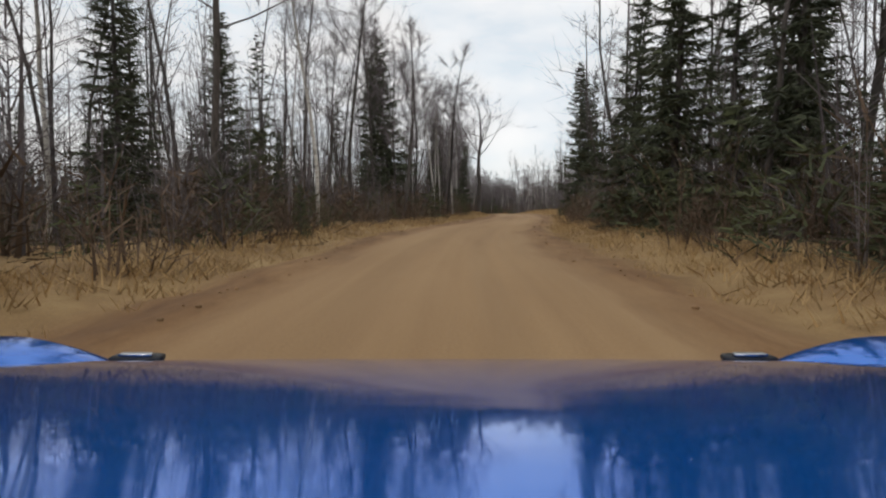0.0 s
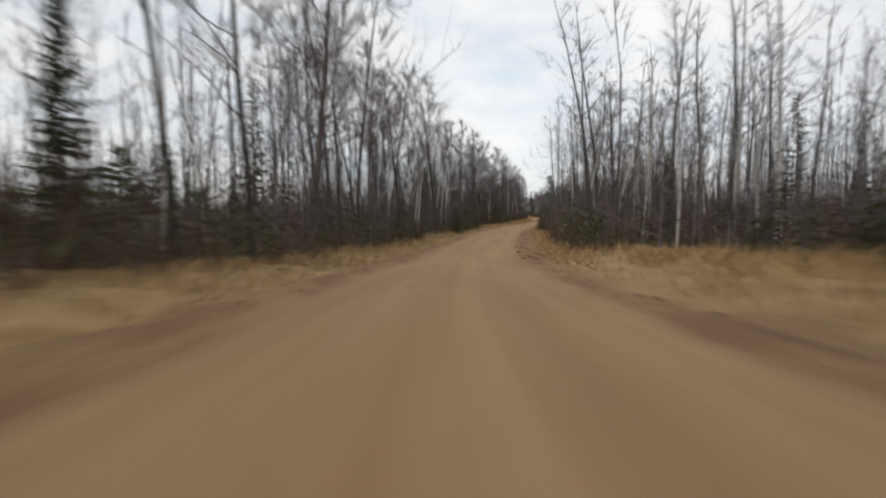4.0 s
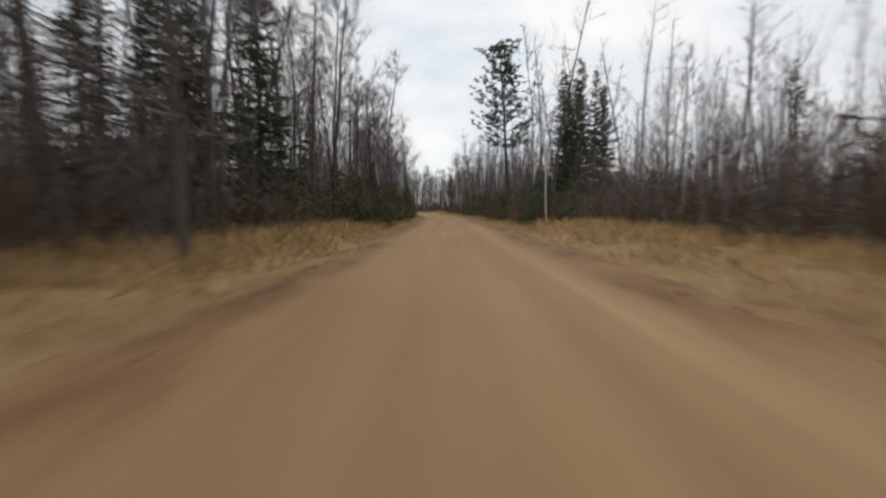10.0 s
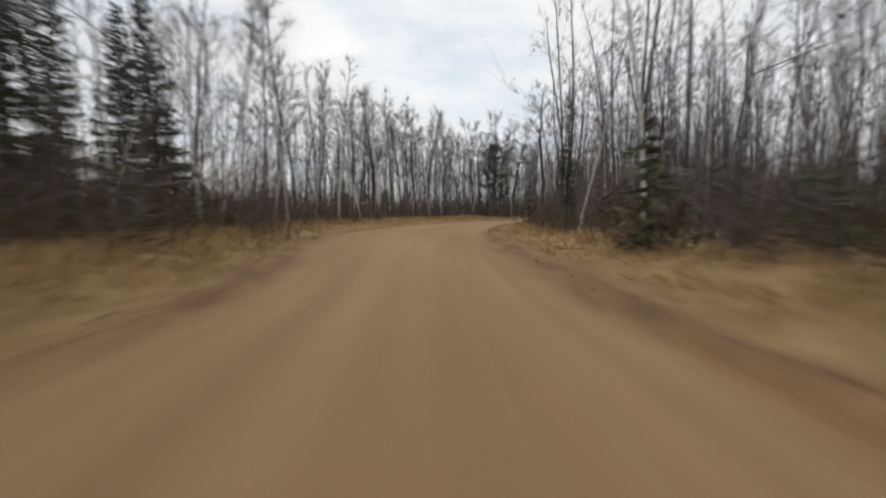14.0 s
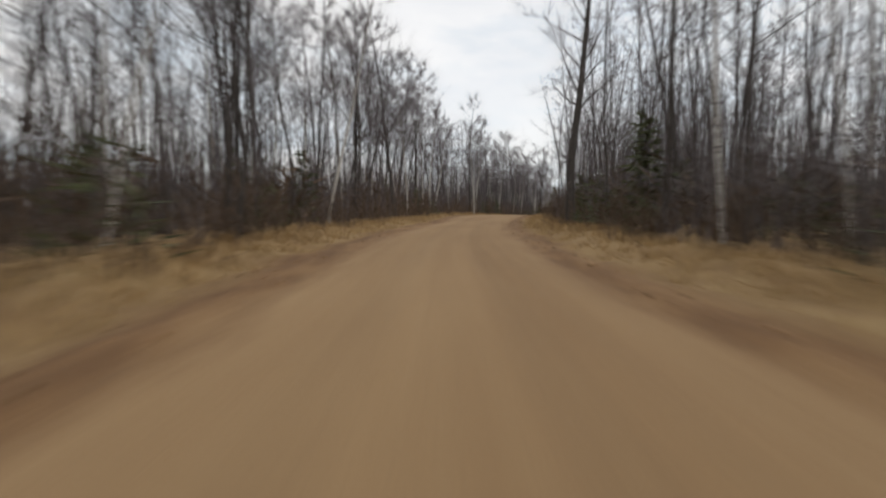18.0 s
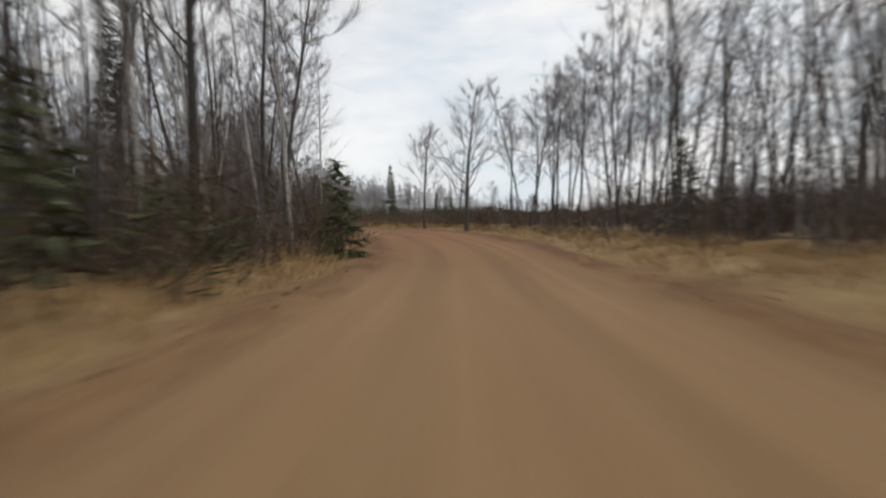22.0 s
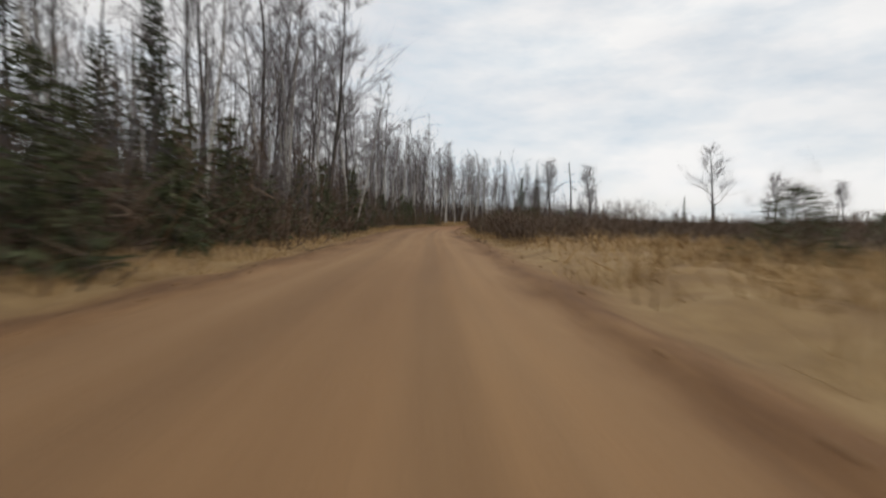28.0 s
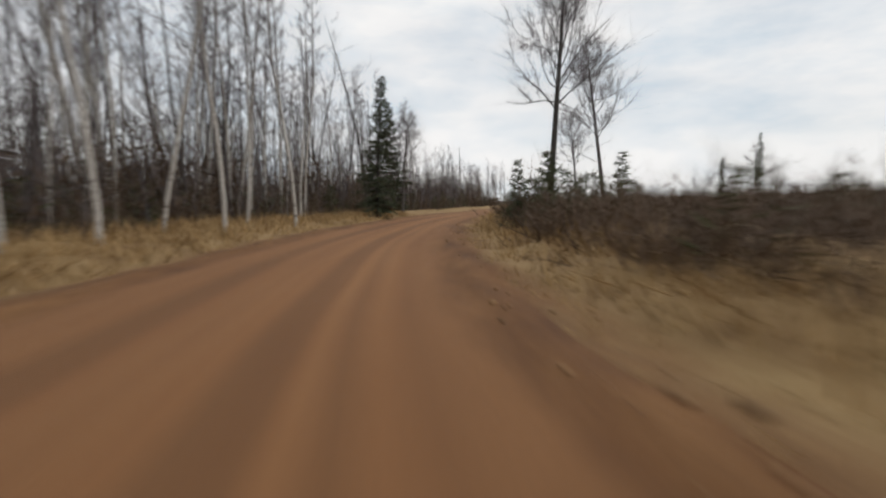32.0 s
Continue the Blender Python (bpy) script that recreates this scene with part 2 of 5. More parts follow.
def road_surface(name, verge):
    """Packed sand in the middle, loose red-brown soil at the edges, dry grass further out, told apart by the distance from the road's middle."""
    m, nt, b = material(name, 0.95)
    uv = coords(nt, "UV", (1, 1, 1))
    n1, streak = noise_ramp(nt, 1.0, [(0.28, (0.310, 0.193, 0.093)), (0.55, (0.350, 0.225, 0.112)), (0.78, (0.385, 0.257, 0.135))],
                            coords(nt, "UV", (1.5, 0.035, 1)), 4.0, 0.55)
    n2, patch = noise_ramp(nt, 1.0, [(0.30, (0.80, 0.75, 0.70)), (0.7, (1.05, 1.04, 1.02))], coords(nt, "UV", (0.30, 0.05, 1)), 4.0)
    n3, grit = noise_ramp(nt, 30.0, [(0.3, (0.80, 0.79, 0.78)), (0.7, (1.15, 1.13, 1.10))], uv, 6.0, 0.75)
    sand = mix(nt, streak.outputs["Color"], patch.outputs["Color"], 1.0, "MULTIPLY")
    n5, soil = noise_ramp(nt, 1.0, [(0.30, (0.128, 0.063, 0.025)), (0.50, (0.210, 0.112, 0.045)), (0.72, (0.315, 0.188, 0.084))],
                          coords(nt, "UV", (1.1, 0.30, 1)), 6.0, 0.68)
    x = nt.nodes.new("ShaderNodeSeparateXYZ")
    nt.links.new(uv, x.inputs[0])
    ab = nt.nodes.new("ShaderNodeMath")
    ab.operation = "ABSOLUTE"
    nt.links.new(x.outputs["X"], ab.inputs[0])
    n4, _ = noise_ramp(nt, 1.0, [(0.2, (0, 0, 0)), (0.8, (1, 1, 1))], coords(nt, "UV", (0.5, 0.12, 1)), 6.0, 0.65)
    wob = nt.nodes.new("ShaderNodeMath")
    wob.operation = "MULTIPLY_ADD"
    nt.links.new(n4.outputs["Fac"], wob.inputs[0])
    wob.inputs[1].default_value = 2.4
    nt.links.new(ab.outputs[0], wob.inputs[2])
    edge = nt.nodes.new("ShaderNodeMapRange")
    edge.inputs["From Min"].default_value, edge.inputs["From Max"].default_value = 3.3, 4.05
    nt.links.new(wob.outputs[0], edge.inputs["Value"])
    # redder, darker soil from the clearing onwards
    along = nt.nodes.new("ShaderNodeMath")
    along.operation = "DIVIDE"
    along.inputs[1].default_value = 1100.0
    nt.links.new(x.outputs["Y"], along.inputs[0])
    red = nt.nodes.new("ShaderNodeValToRGB")
    e = red.color_ramp.elements
    e[0].position, e[0].color = 0.675, (0, 0, 0, 1)
    e[1].position, e[1].color = 1.0, (0.9, 0.9, 0.9, 1)
    for pos, v in ((0.700, 0.75), (0.768, 0.95), (0.785, 0.3), (0.83, 0.35), (0.85, 0.9)):
        e.new(pos).color = (v, v, v, 1)
    nt.links.new(along.outputs[0], red.inputs["Fac"])
    redder = mix(nt, sand, (0.78, 0.55, 0.40), 1.0, "MULTIPLY")
    sand = mix(nt, sand, redder, red.outputs["Color"])
    # wheel tracks that wander a little, strongest on the red soil
    n7, _ = noise_ramp(nt, 1.0, [(0.2, (0, 0, 0)), (0.8, (1, 1, 1))], coords(nt, "UV", (0.05, 0.03, 1)), 3.0, 0.5)
    sway = nt.nodes.new("ShaderNodeMath")
    sway.operation = "MULTIPLY_ADD"
    nt.links.new(n7.outputs["Fac"], sway.inputs[0])
    sway.inputs[1].default_value = 1.3
    nt.links.new(x.outputs["X"], sway.inputs[2])
    across = nt.nodes.new("ShaderNodeMapRange")
    across.inputs["From Min"].default_value, across.inputs["From Max"].default_value = -2.35, 3.65
    nt.links.new(sway.outputs[0], across.inputs["Value"])
    track = nt.nodes.new("ShaderNodeValToRGB")
    e = track.color_ramp.elements
    e[0].position, e[0].color = 0.0, (1, 1, 1, 1)
    e[1].position, e[1].color = 1.0, (1, 1, 1, 1)
    for pos, v in ((0.27, 1.0), (0.33, 0.70), (0.38, 0.80), (0.42, 1.08), (0.50, 1.0), (0.57, 1.10), (0.61, 0.72), (0.66, 0.80), (0.69, 1.15), (0.73, 0.86), (0.77, 1.10), (0.82, 0.9)):
        e.new(pos).color = (v, v * 0.985, v * 0.96, 1)
    nt.links.new(across.outputs["Result"], track.inputs["Fac"])
    worn = mix(nt, sand, track.outputs["Color"], 1.0, "MULTIPLY")
    how = nt.nodes.new("ShaderNodeMapRange")
    how.inputs["To Min"].default_value, how.inputs["To Max"].default_value = 0.20, 0.95
    nt.links.new(red.outputs["Color"], how.inputs["Value"])
    sand = mix(nt, sand, worn, how.outputs["Result"])
    dark_red_soil = mix(nt, soil.outputs["Color"], (0.80, 0.64, 0.48), 1.0, "MULTIPLY")
    earth = mix(nt, soil.outputs["Color"], dark_red_soil, red.outputs["Color"])
    c = mix(nt, sand, earth, edge.outputs["Result"])
    if verge:
        n6, straw = noise_ramp(nt, 1.0, [(0.28, (0.185, 0.106, 0.045)), (0.50, (0.300, 0.190, 0.082)), (0.70, (0.405, 0.280, 0.130))],
                               coords(nt, "UV", (0.7, 0.5, 1)), 7.0, 0.7)
        far = nt.nodes.new("ShaderNodeMapRange")
        far.inputs["From Min"].default_value, far.inputs["From Max"].default_value = 4.35, 5.3
        nt.links.new(wob.outputs[0], far.inputs["Value"])
        c = mix(nt, c, straw.outputs["Color"], far.outputs["Result"])
    nt.links.new(mix(nt, c, grit.outputs["Color"], 1.0, "MULTIPLY"), b.inputs["Base Color"])
    add = nt.nodes.new("ShaderNodeMath")
    nt.links.new(n3.outputs["Fac"], add.inputs[0])
    nt.links.new((n5 if verge else n1).outputs["Fac"], add.inputs[1])
    bump(nt, b, add.outputs[0], 0.5, 0.03 if verge else 0.02)
    return m


def floor_surface():
    m, nt, b = material("leaf_litter", 0.95)
    v = coords(nt)
    n1, big = noise_ramp(nt, 0.12, [(0.35, (0.085, 0.058, 0.036)), (0.52, (0.125, 0.085, 0.050)), (0.70, (0.20, 0.145, 0.080))], v, 6.0, 0.65)
    n2, fine = noise_ramp(nt, 5.0, [(0.3, (0.62, 0.60, 0.58)), (0.7, (1.2, 1.18, 1.15))], v, 6.0, 0.7)
    nt.links.new(mix(nt, big.outputs["Color"], fine.outputs["Color"], 1.0, "MULTIPLY"), b.inputs["Base Color"])
    bump(nt, b, n2.outputs["Fac"], 0.8, 0.08)
    return m


ROAD, VERGE, FLOOR = road_surface("packed_sandy_gravel", False), road_surface("dry_grass_and_soil", True), floor_surface()

# ---------------------------------------------------------------- the road's line and the lie of the land
CENTRE = np.array([(7.0, -115.0), (3.7, -91.9), (1.3, -68.8), (-0.2, -45.6), (-0.7, -22.3), (-0.3, 0.9), (1.2, 24.1), (6.0, 46.9), (9.7, 69.8), (9.6, 93.1), (9.5, 116.3), (11.5, 139.5), (15.1, 162.5), (19.5, 185.3), (25.5, 207.8), (32.2, 230.1), (38.2, 252.6), (42.7, 275.4), (46.0, 298.4), (49.4, 321.4), (52.4, 344.5), (54.8, 367.6), (56.0, 390.9), (58.0, 414.1), (62.6, 436.8), (70.8, 458.6), (82.1, 478.9), (95.1, 498.2), (108.7, 517.0), (124.5, 534.1), (141.7, 549.8), (160.4, 563.6), (180.2, 575.8), (198.8, 589.7), (214.2, 607.1), (223.7, 628.3), (236.2, 647.9), (254.3, 662.3), (273.3, 675.7), (292.4, 689.0), (312.5, 700.7), (334.5, 708.1), (357.5, 710.8), (380.8, 709.8), (403.8, 706.6), (426.8, 702.9), (449.7, 699.2), (472.7, 695.5)])


def dense_line(pts, step=1.0):
    """A smooth line through the points, one place each metre."""
    p = np.vstack([2 * pts[0] - pts[1], pts, 2 * pts[-1] - pts[-2]])
    out = []
    for i in range(1, len(p) - 2):
        u = np.linspace(0, 1, 24, endpoint=False)[:, None]
        a, b, c, d = p[i - 1], p[i], p[i + 1], p[i + 2]
        out.append(0.5 * (2 * b + (c - a) * u + (2 * a - 5 * b + 4 * c - d) * u ** 2 + (3 * b - a - 3 * c + d) * u ** 3))
    out = np.vstack(out + [p[-2:-1]])
    run = np.concatenate([[0], np.cumsum(np.linalg.norm(np.diff(out, axis=0), axis=1))])
    at = np.arange(0, run[-1], step)
    return np.stack([np.interp(at, run, out[:, k]) for k in (0, 1)], 1)


LINE = dense_line(CENTRE)
LENGTH = len(LINE) - 1
TAN = np.gradient(LINE, axis=0)
TAN /= np.linalg.norm(TAN, axis=1)[:, None]
RIGHT = np.stack([TAN[:, 1], -TAN[:, 0]], 1)


def road_at(s, off):
    """The place s metres along the road and off metres to its right."""
    k = np.arange(LENGTH + 1)
    return np.array([np.interp(s, k, LINE[:, 0]) + off * np.interp(s, k, RIGHT[:, 0]),
                     np.interp(s, k, LINE[:, 1]) + off * np.interp(s, k, RIGHT[:, 1])])


def road_near(x, y):
    """Distance from the road's middle, and how far along it the nearest place lies."""
    x, y = np.atleast_1d(x), np.atleast_1d(y)
    best, at = np.empty(len(x)), np.empty(len(x))
    for i in range(0, len(x), 4000):
        d = (x[i:i + 4000, None] - LINE[None, ::2, 0]) ** 2 + (y[i:i + 4000, None] - LINE[None, ::2, 1]) ** 2
        best[i:i + 4000], at[i:i + 4000] = np.sqrt(d.min(1)), d.argmin(1) * 2.0
    return best, at


# how far the packed road reaches to its left and right, where it widens in the bends and at a pull-off
HALF_LEFT = np.array([(0, 2.5), (524, 2.5), (543, 5.6), (566, 5.4), (590, 3.0), (604, 2.5), (668, 2.5), (688, 5.2), (704, 4.8), (718, 2.6), (814, 2.5), (832, 4.6), (846, 5.0), (860, 3.0), (874, 2.5), (1100, 2.5)])
HALF_RIGHT = np.array([(0, 2.5), (752, 2.5), (774, 3.8), (794, 4.6), (812, 3.8), (828, 2.6), (1100, 2.5)])


def half_width(s, side):
    """Half the packed road's width s metres along it, on its left (side below 0) or right."""
    return np.where(np.asarray(side) < 0, np.interp(s, HALF_LEFT[:, 0], HALF_LEFT[:, 1]), np.interp(s, HALF_RIGHT[:, 0], HALF_RIGHT[:, 1]))


def narrowed(off, s):
    """Distance from the middle as if the road were five metres wide everywhere."""
    h, d = half_width(s, off), np.abs(off)
    return np.where(d < h, d * 2.5 / h, d - h + 2.5)


def widened(e, s, side):
    """The true distance from the middle for a distance on a road five metres wide."""
    h = half_width(s, side)
    return np.where(e < 2.5, e * h / 2.5, e - 2.5 + h)


RISE = np.array([(0, 0), (195, 0.0), (208, -0.15), (245, -2.0), (258, -2.3), (400, -2.3), (600, -1.9), (690, -1.2), (702, -1.15), (714, -1.35), (745, -2.7), (758, -3.0), (1100, -3.0)])


def rise(s):
    """Height of the road's middle along its length."""
    return np.interp(s, RISE[:, 0], RISE[:, 1])


def waves(x, y):
    """Gentle unevenness of the ground, -1 to 1."""
    return (np.sin(x * 0.21 + 1.3 * np.sin(y * 0.13)) + np.sin(y * 0.27 + 1.1 * np.sin(x * 0.17) + 2.0) + np.sin((x + y) * 0.61 + 0.7) * 0.5) / 2.5


def land(dist, x, y, s):
    """Height of the ground by its distance from the road's middle and the stretch of road it lies beside."""
    z = rise(s) + np.interp(dist, [0, 1.6, 2.6, 2.9, 3.4, 4.0, 4.9, 6.0, 8.0, 12.0, 40.0], [0.03, 0.01, -0.03, 0.05, 0.01, -0.05, 0.12, 0.24, 0.28, 0.26, 0.24])
    z = z + (np.sin(x * 1.9 + 1.4 * np.sin(y * 0.8)) + np.sin(y * 2.3 + 1.2 * np.sin(x * 1.1 + 2.0))) * np.interp(dist, [2.7, 3.6, 8.0, 14.0], [0.0, 0.045, 0.06, 0.0])
    return z + waves(x, y) * np.interp(dist, [2.6, 4.0, 12.0, 60.0], [0.0, 0.05, 0.22, 0.4])


def ground_z(x, y):
    d, s = road_near(x, y)
    k = int(s[0])
    side = (x - LINE[k, 0]) * RIGHT[k, 0] + (y - LINE[k, 1]) * RIGHT[k, 1]
    return float(land(narrowed(d * np.sign(side), s), np.array([x]), np.array([y]), s)[0])


# ---------------------------------------------------------------- mesh helpers
def raw_mesh(name, verts, quads, tris, mat, smooth=False, uv=None):
    me = bpy.data.meshes.new(name)
    verts = np.asarray(verts, np.float32)
    quads, tris = np.asarray(quads, np.int32).reshape(-1, 4), np.asarray(tris, np.int32).reshape(-1, 3)
    me.vertices.add(len(verts))
    me.vertices.foreach_set("co", verts.ravel())
    loops = np.concatenate([quads.ravel(), tris.ravel()]).astype(np.int32)
    me.loops.add(len(loops))
    me.loops.foreach_set("vertex_index", loops)
    starts = np.concatenate([np.arange(len(quads)) * 4, len(quads) * 4 + np.arange(len(tris)) * 3]).astype(np.int32)
    me.polygons.add(len(starts))
    me.polygons.foreach_set("loop_start", starts)
    if smooth:
        me.polygons.foreach_set("use_smooth", np.ones(len(starts), bool))
    if uv is not None:
        layer = me.uv_layers.new(name="road")
        layer.data.foreach_set("uv", np.asarray(uv, np.float32)[loops].ravel())
    me.update(calc_edges=True)
    me.materials.append(mat)
    return me


class Geo:
    """Gathers tubes, slivers and copies of other shapes into one shape."""

    def __init__(self):
        self.v, self.q, self.t, self.n = [], [], [], 0

    def put(self, v, q=(), t=()):
        self.v.append(np.asarray(v, float))
        if len(q):
            self.q.append(np.asarray(q) + self.n)
        if len(t):
            self.t.append(np.asarray(t) + self.n)
        self.n += len(v)

    def tube(self, pts, radii, sides):
        pts = np.asarray(pts, float)
        tang = np.gradient(pts, axis=0)
        tang /= np.linalg.norm(tang, axis=1)[:, None] + 1e-9
        ref = np.where(np.abs(tang[:, 2:3]) > 0.9, [[1.0, 0, 0]], [[0, 0, 1.0]])
        a = np.cross(tang, ref)
        a /= np.linalg.norm(a, axis=1)[:, None] + 1e-9
        b = np.cross(tang, a)
        ang = np.arange(sides) * 2 * np.pi / sides
        ring = pts[:, None] + np.asarray(radii)[:, None, None] * (np.cos(ang)[None, :, None] * a[:, None] + np.sin(ang)[None, :, None] * b[:, None])
        n, i, j = len(pts), np.arange(len(pts) - 1)[:, None], np.arange(sides)[None]
        k = (j + 1) % sides
        self.put(ring.reshape(-1, 3), np.stack([i * sides + j, i * sides + k, (i + 1) * sides + k, (i + 1) * sides + j], -1).reshape(-1, 4))

    def slivers(self, a, b, wide, rng=None, leaf=False):
        """Narrow spikes (or leaf shapes) from each place in a to each in b."""
        a, b = np.asarray(a, float), np.asarray(b, float)
        d = b - a
        side = np.cross(d, rng.normal(size=a.shape))
        side /= np.linalg.norm(side, axis=1)[:, None] + 1e-9
        w = np.broadcast_to(np.asarray(wide, float).reshape(-1, 1), (len(a), 1)) * 0.5
        if not leaf:
            self.put(np.stack([a + side * w, b, a - side * w], 1).reshape(-1, 3), (), np.arange(len(a) * 3).reshape(-1, 3))
            return
        m = a + d * 0.45
        v = np.stack([a, m + side * w, b, m - side * w], 1).reshape(-1, 3)
        k = np.arange(len(a))[:, None] * 4
        self.put(v, k + np.arange(4)[None])

    def arrays(self):
        return (np.vstack(self.v), np.vstack(self.q) if self.q else np.zeros((0, 4), int), np.vstack(self.t) if self.t else np.zeros((0, 3), int))

    def mesh(self, name, mat, smooth=False):
        return raw_mesh(name, *self.arrays(), mat, smooth)


def bent(start, direction, length, n, rng, wander=0.12, lift=0.0):
    """A wandering line of n + 1 places."""
    pts, d = [np.asarray(start, float)], np.asarray(direction, float) / np.linalg.norm(direction)
    for _ in range(n):
        d = d + rng.normal(size=3) * wander + np.array([0, 0, lift])
        d /= np.linalg.norm(d)
        pts.append(pts[-1] + d * length / n)
    return np.array(pts)


# ---------------------------------------------------------------- trees: each kind gives (trunk, crown) shapes
def bare_tree(seed, h=15.0, girth=0.15, first=0.35, limbs=14, spread=0.30, fine=1.0, wander=0.05, wide=0.022):
    rng = np.random.default_rng(seed)
    trunk, crown = Geo(), Geo()
    low = fine < 0.5
    stem = bent((0, 0, -0.3), (rng.normal() * 0.05, rng.normal() * 0.05, 1), h * 0.97 + 0.3, 5 if low else 10, rng, wander)
    z = np.linspace(0, 1, len(stem))
    trunk.tube(stem, girth * (1 - z) ** 0.8 * np.where(z < 0.06, 1.35, 1.0) + 0.012, 3 if low else 7)
    a_list, b_list, w_list = [], [], []
    for i in range(limbs):
        u = first + (0.96 - first) * (i + rng.random()) / limbs
        p = np.array([np.interp(u, z, stem[:, k]) for k in range(3)])
        az = i * 2.4 + rng.normal() * 0.5
        long = h * spread * (1.15 - u) * rng.uniform(0.7, 1.3)
        el = rng.uniform(0.35, 0.95)
        limb = bent(p, (np.cos(az) * np.cos(el), np.sin(az) * np.cos(el), np.sin(el)), long, 2 if low else 4, rng, 0.16, 0.08)
        r0 = girth * 0.42 * (1.1 - u)
        if not low:
            trunk.tube(limb, np.linspace(r0, 0.012, len(limb)), 3)
        else:
            trunk.slivers(limb[:1], limb[-1:], r0 * 2, rng=rng)
        for j in range(1 if low else 4):
            f = rng.uniform(0.25, 0.95)
            q = np.array([np.interp(f, np.linspace(0, 1, len(limb)), limb[:, k]) for k in range(3)])
            dv = limb[-1] - limb[0]
            dv = dv / np.linalg.norm(dv) + rng.normal(size=3) * 0.55 + np.array([0, 0, 0.25])
            sub = bent(limb[0] if low else q, dv, long * (rng.uniform(0.9, 1.3) if low else rng.uniform(0.4, 0.75)), 2 if low else 3, rng, 0.2, 0.06)
            if not low:
                crown.slivers(sub[:-1], sub[1:] + (sub[1:] - sub[:-1]) * 0.3, 0.024, rng=rng)
            k = 18 if low else int(36 * fine)
            f2 = rng.random(k)
            at = np.stack([np.interp(f2, np.linspace(0, 1, len(sub)), sub[:, c]) for c in range(3)], 1)
            dv2 = (sub[-1] - sub[0]) / np.linalg.norm(sub[-1] - sub[0]) + rng.normal(size=(k, 3)) * 0.6 + np.array([0, 0, 0.2])
            a_list.append(at)
            b_list.append(at + dv2 * rng.uniform(0.3, 1.2, (k, 1)) * min(1.5 if low else 1.0, 0.25 + 0.32 * long))
            w_list.append(np.full(k, wide * (1.0 if low else 0.42)))
    crown.slivers(np.vstack(a_list), np.vstack(b_list), np.concatenate(w_list), rng=rng)
    return trunk, crown


def birch_tree(seed, h=13.0, fine=1.0, lean=0.06, girth=0.085):
    rng = np.random.default_rng(seed)
    trunk, crown = Geo(), Geo()
    low = fine < 0.5
    stem = bent((0, 0, -0.3), (lean, rng.normal() * 0.03, 1), h + 0.3, 6 if low else 10, rng, 0.035)
    z = np.linspace(0, 1, len(stem))
    trunk.tube(stem, girth * (1 - z) ** 0.7 + 0.012, 3 if low else 6)
    a, b = [], []
    n = 12 if low else 26
    for i in range(n):
        u = 0.38 + 0.6 * (i + rng.random()) / n
        p = np.array([np.interp(u, z, stem[:, k]) for k in range(3)])
        az, el = i * 2.4 + rng.normal() * 0.4, rng.uniform(0.6, 1.1)
        long = h * 0.17 * (1.25 - u) * rng.uniform(0.7, 1.3)
        limb = bent(p, (np.cos(az) * np.cos(el), np.sin(az) * np.cos(el), np.sin(el)), long, 2, rng, 0.12, 0.0)
        if low:
            crown.slivers(limb[:1], limb[-1:], 0.05 * (1.2 - u), rng=rng)
        else:
            crown.tube(limb, np.linspace(0.022 * (1.2 - u), 0.007, len(limb)), 3)
        k = 18 if low else int(46 * fine)
        f = rng.uniform(0.2, 1, k)
        at = np.stack([np.interp(f, np.linspace(0, 1, len(limb)), limb[:, c]) for c in range(3)], 1)
        dv = (limb[-1] - limb[0]) / np.linalg.norm(limb[-1] - limb[0]) * 0.8 + rng.normal(size=(k, 3)) * 0.5
        a.append(at)
        b.append(at + dv * rng.uniform(0.3, 1.0, (k, 1)))
    crown.slivers(np.vstack(a), np.vstack(b), 0.016 if low else 0.010, rng=rng)
    return trunk, crown


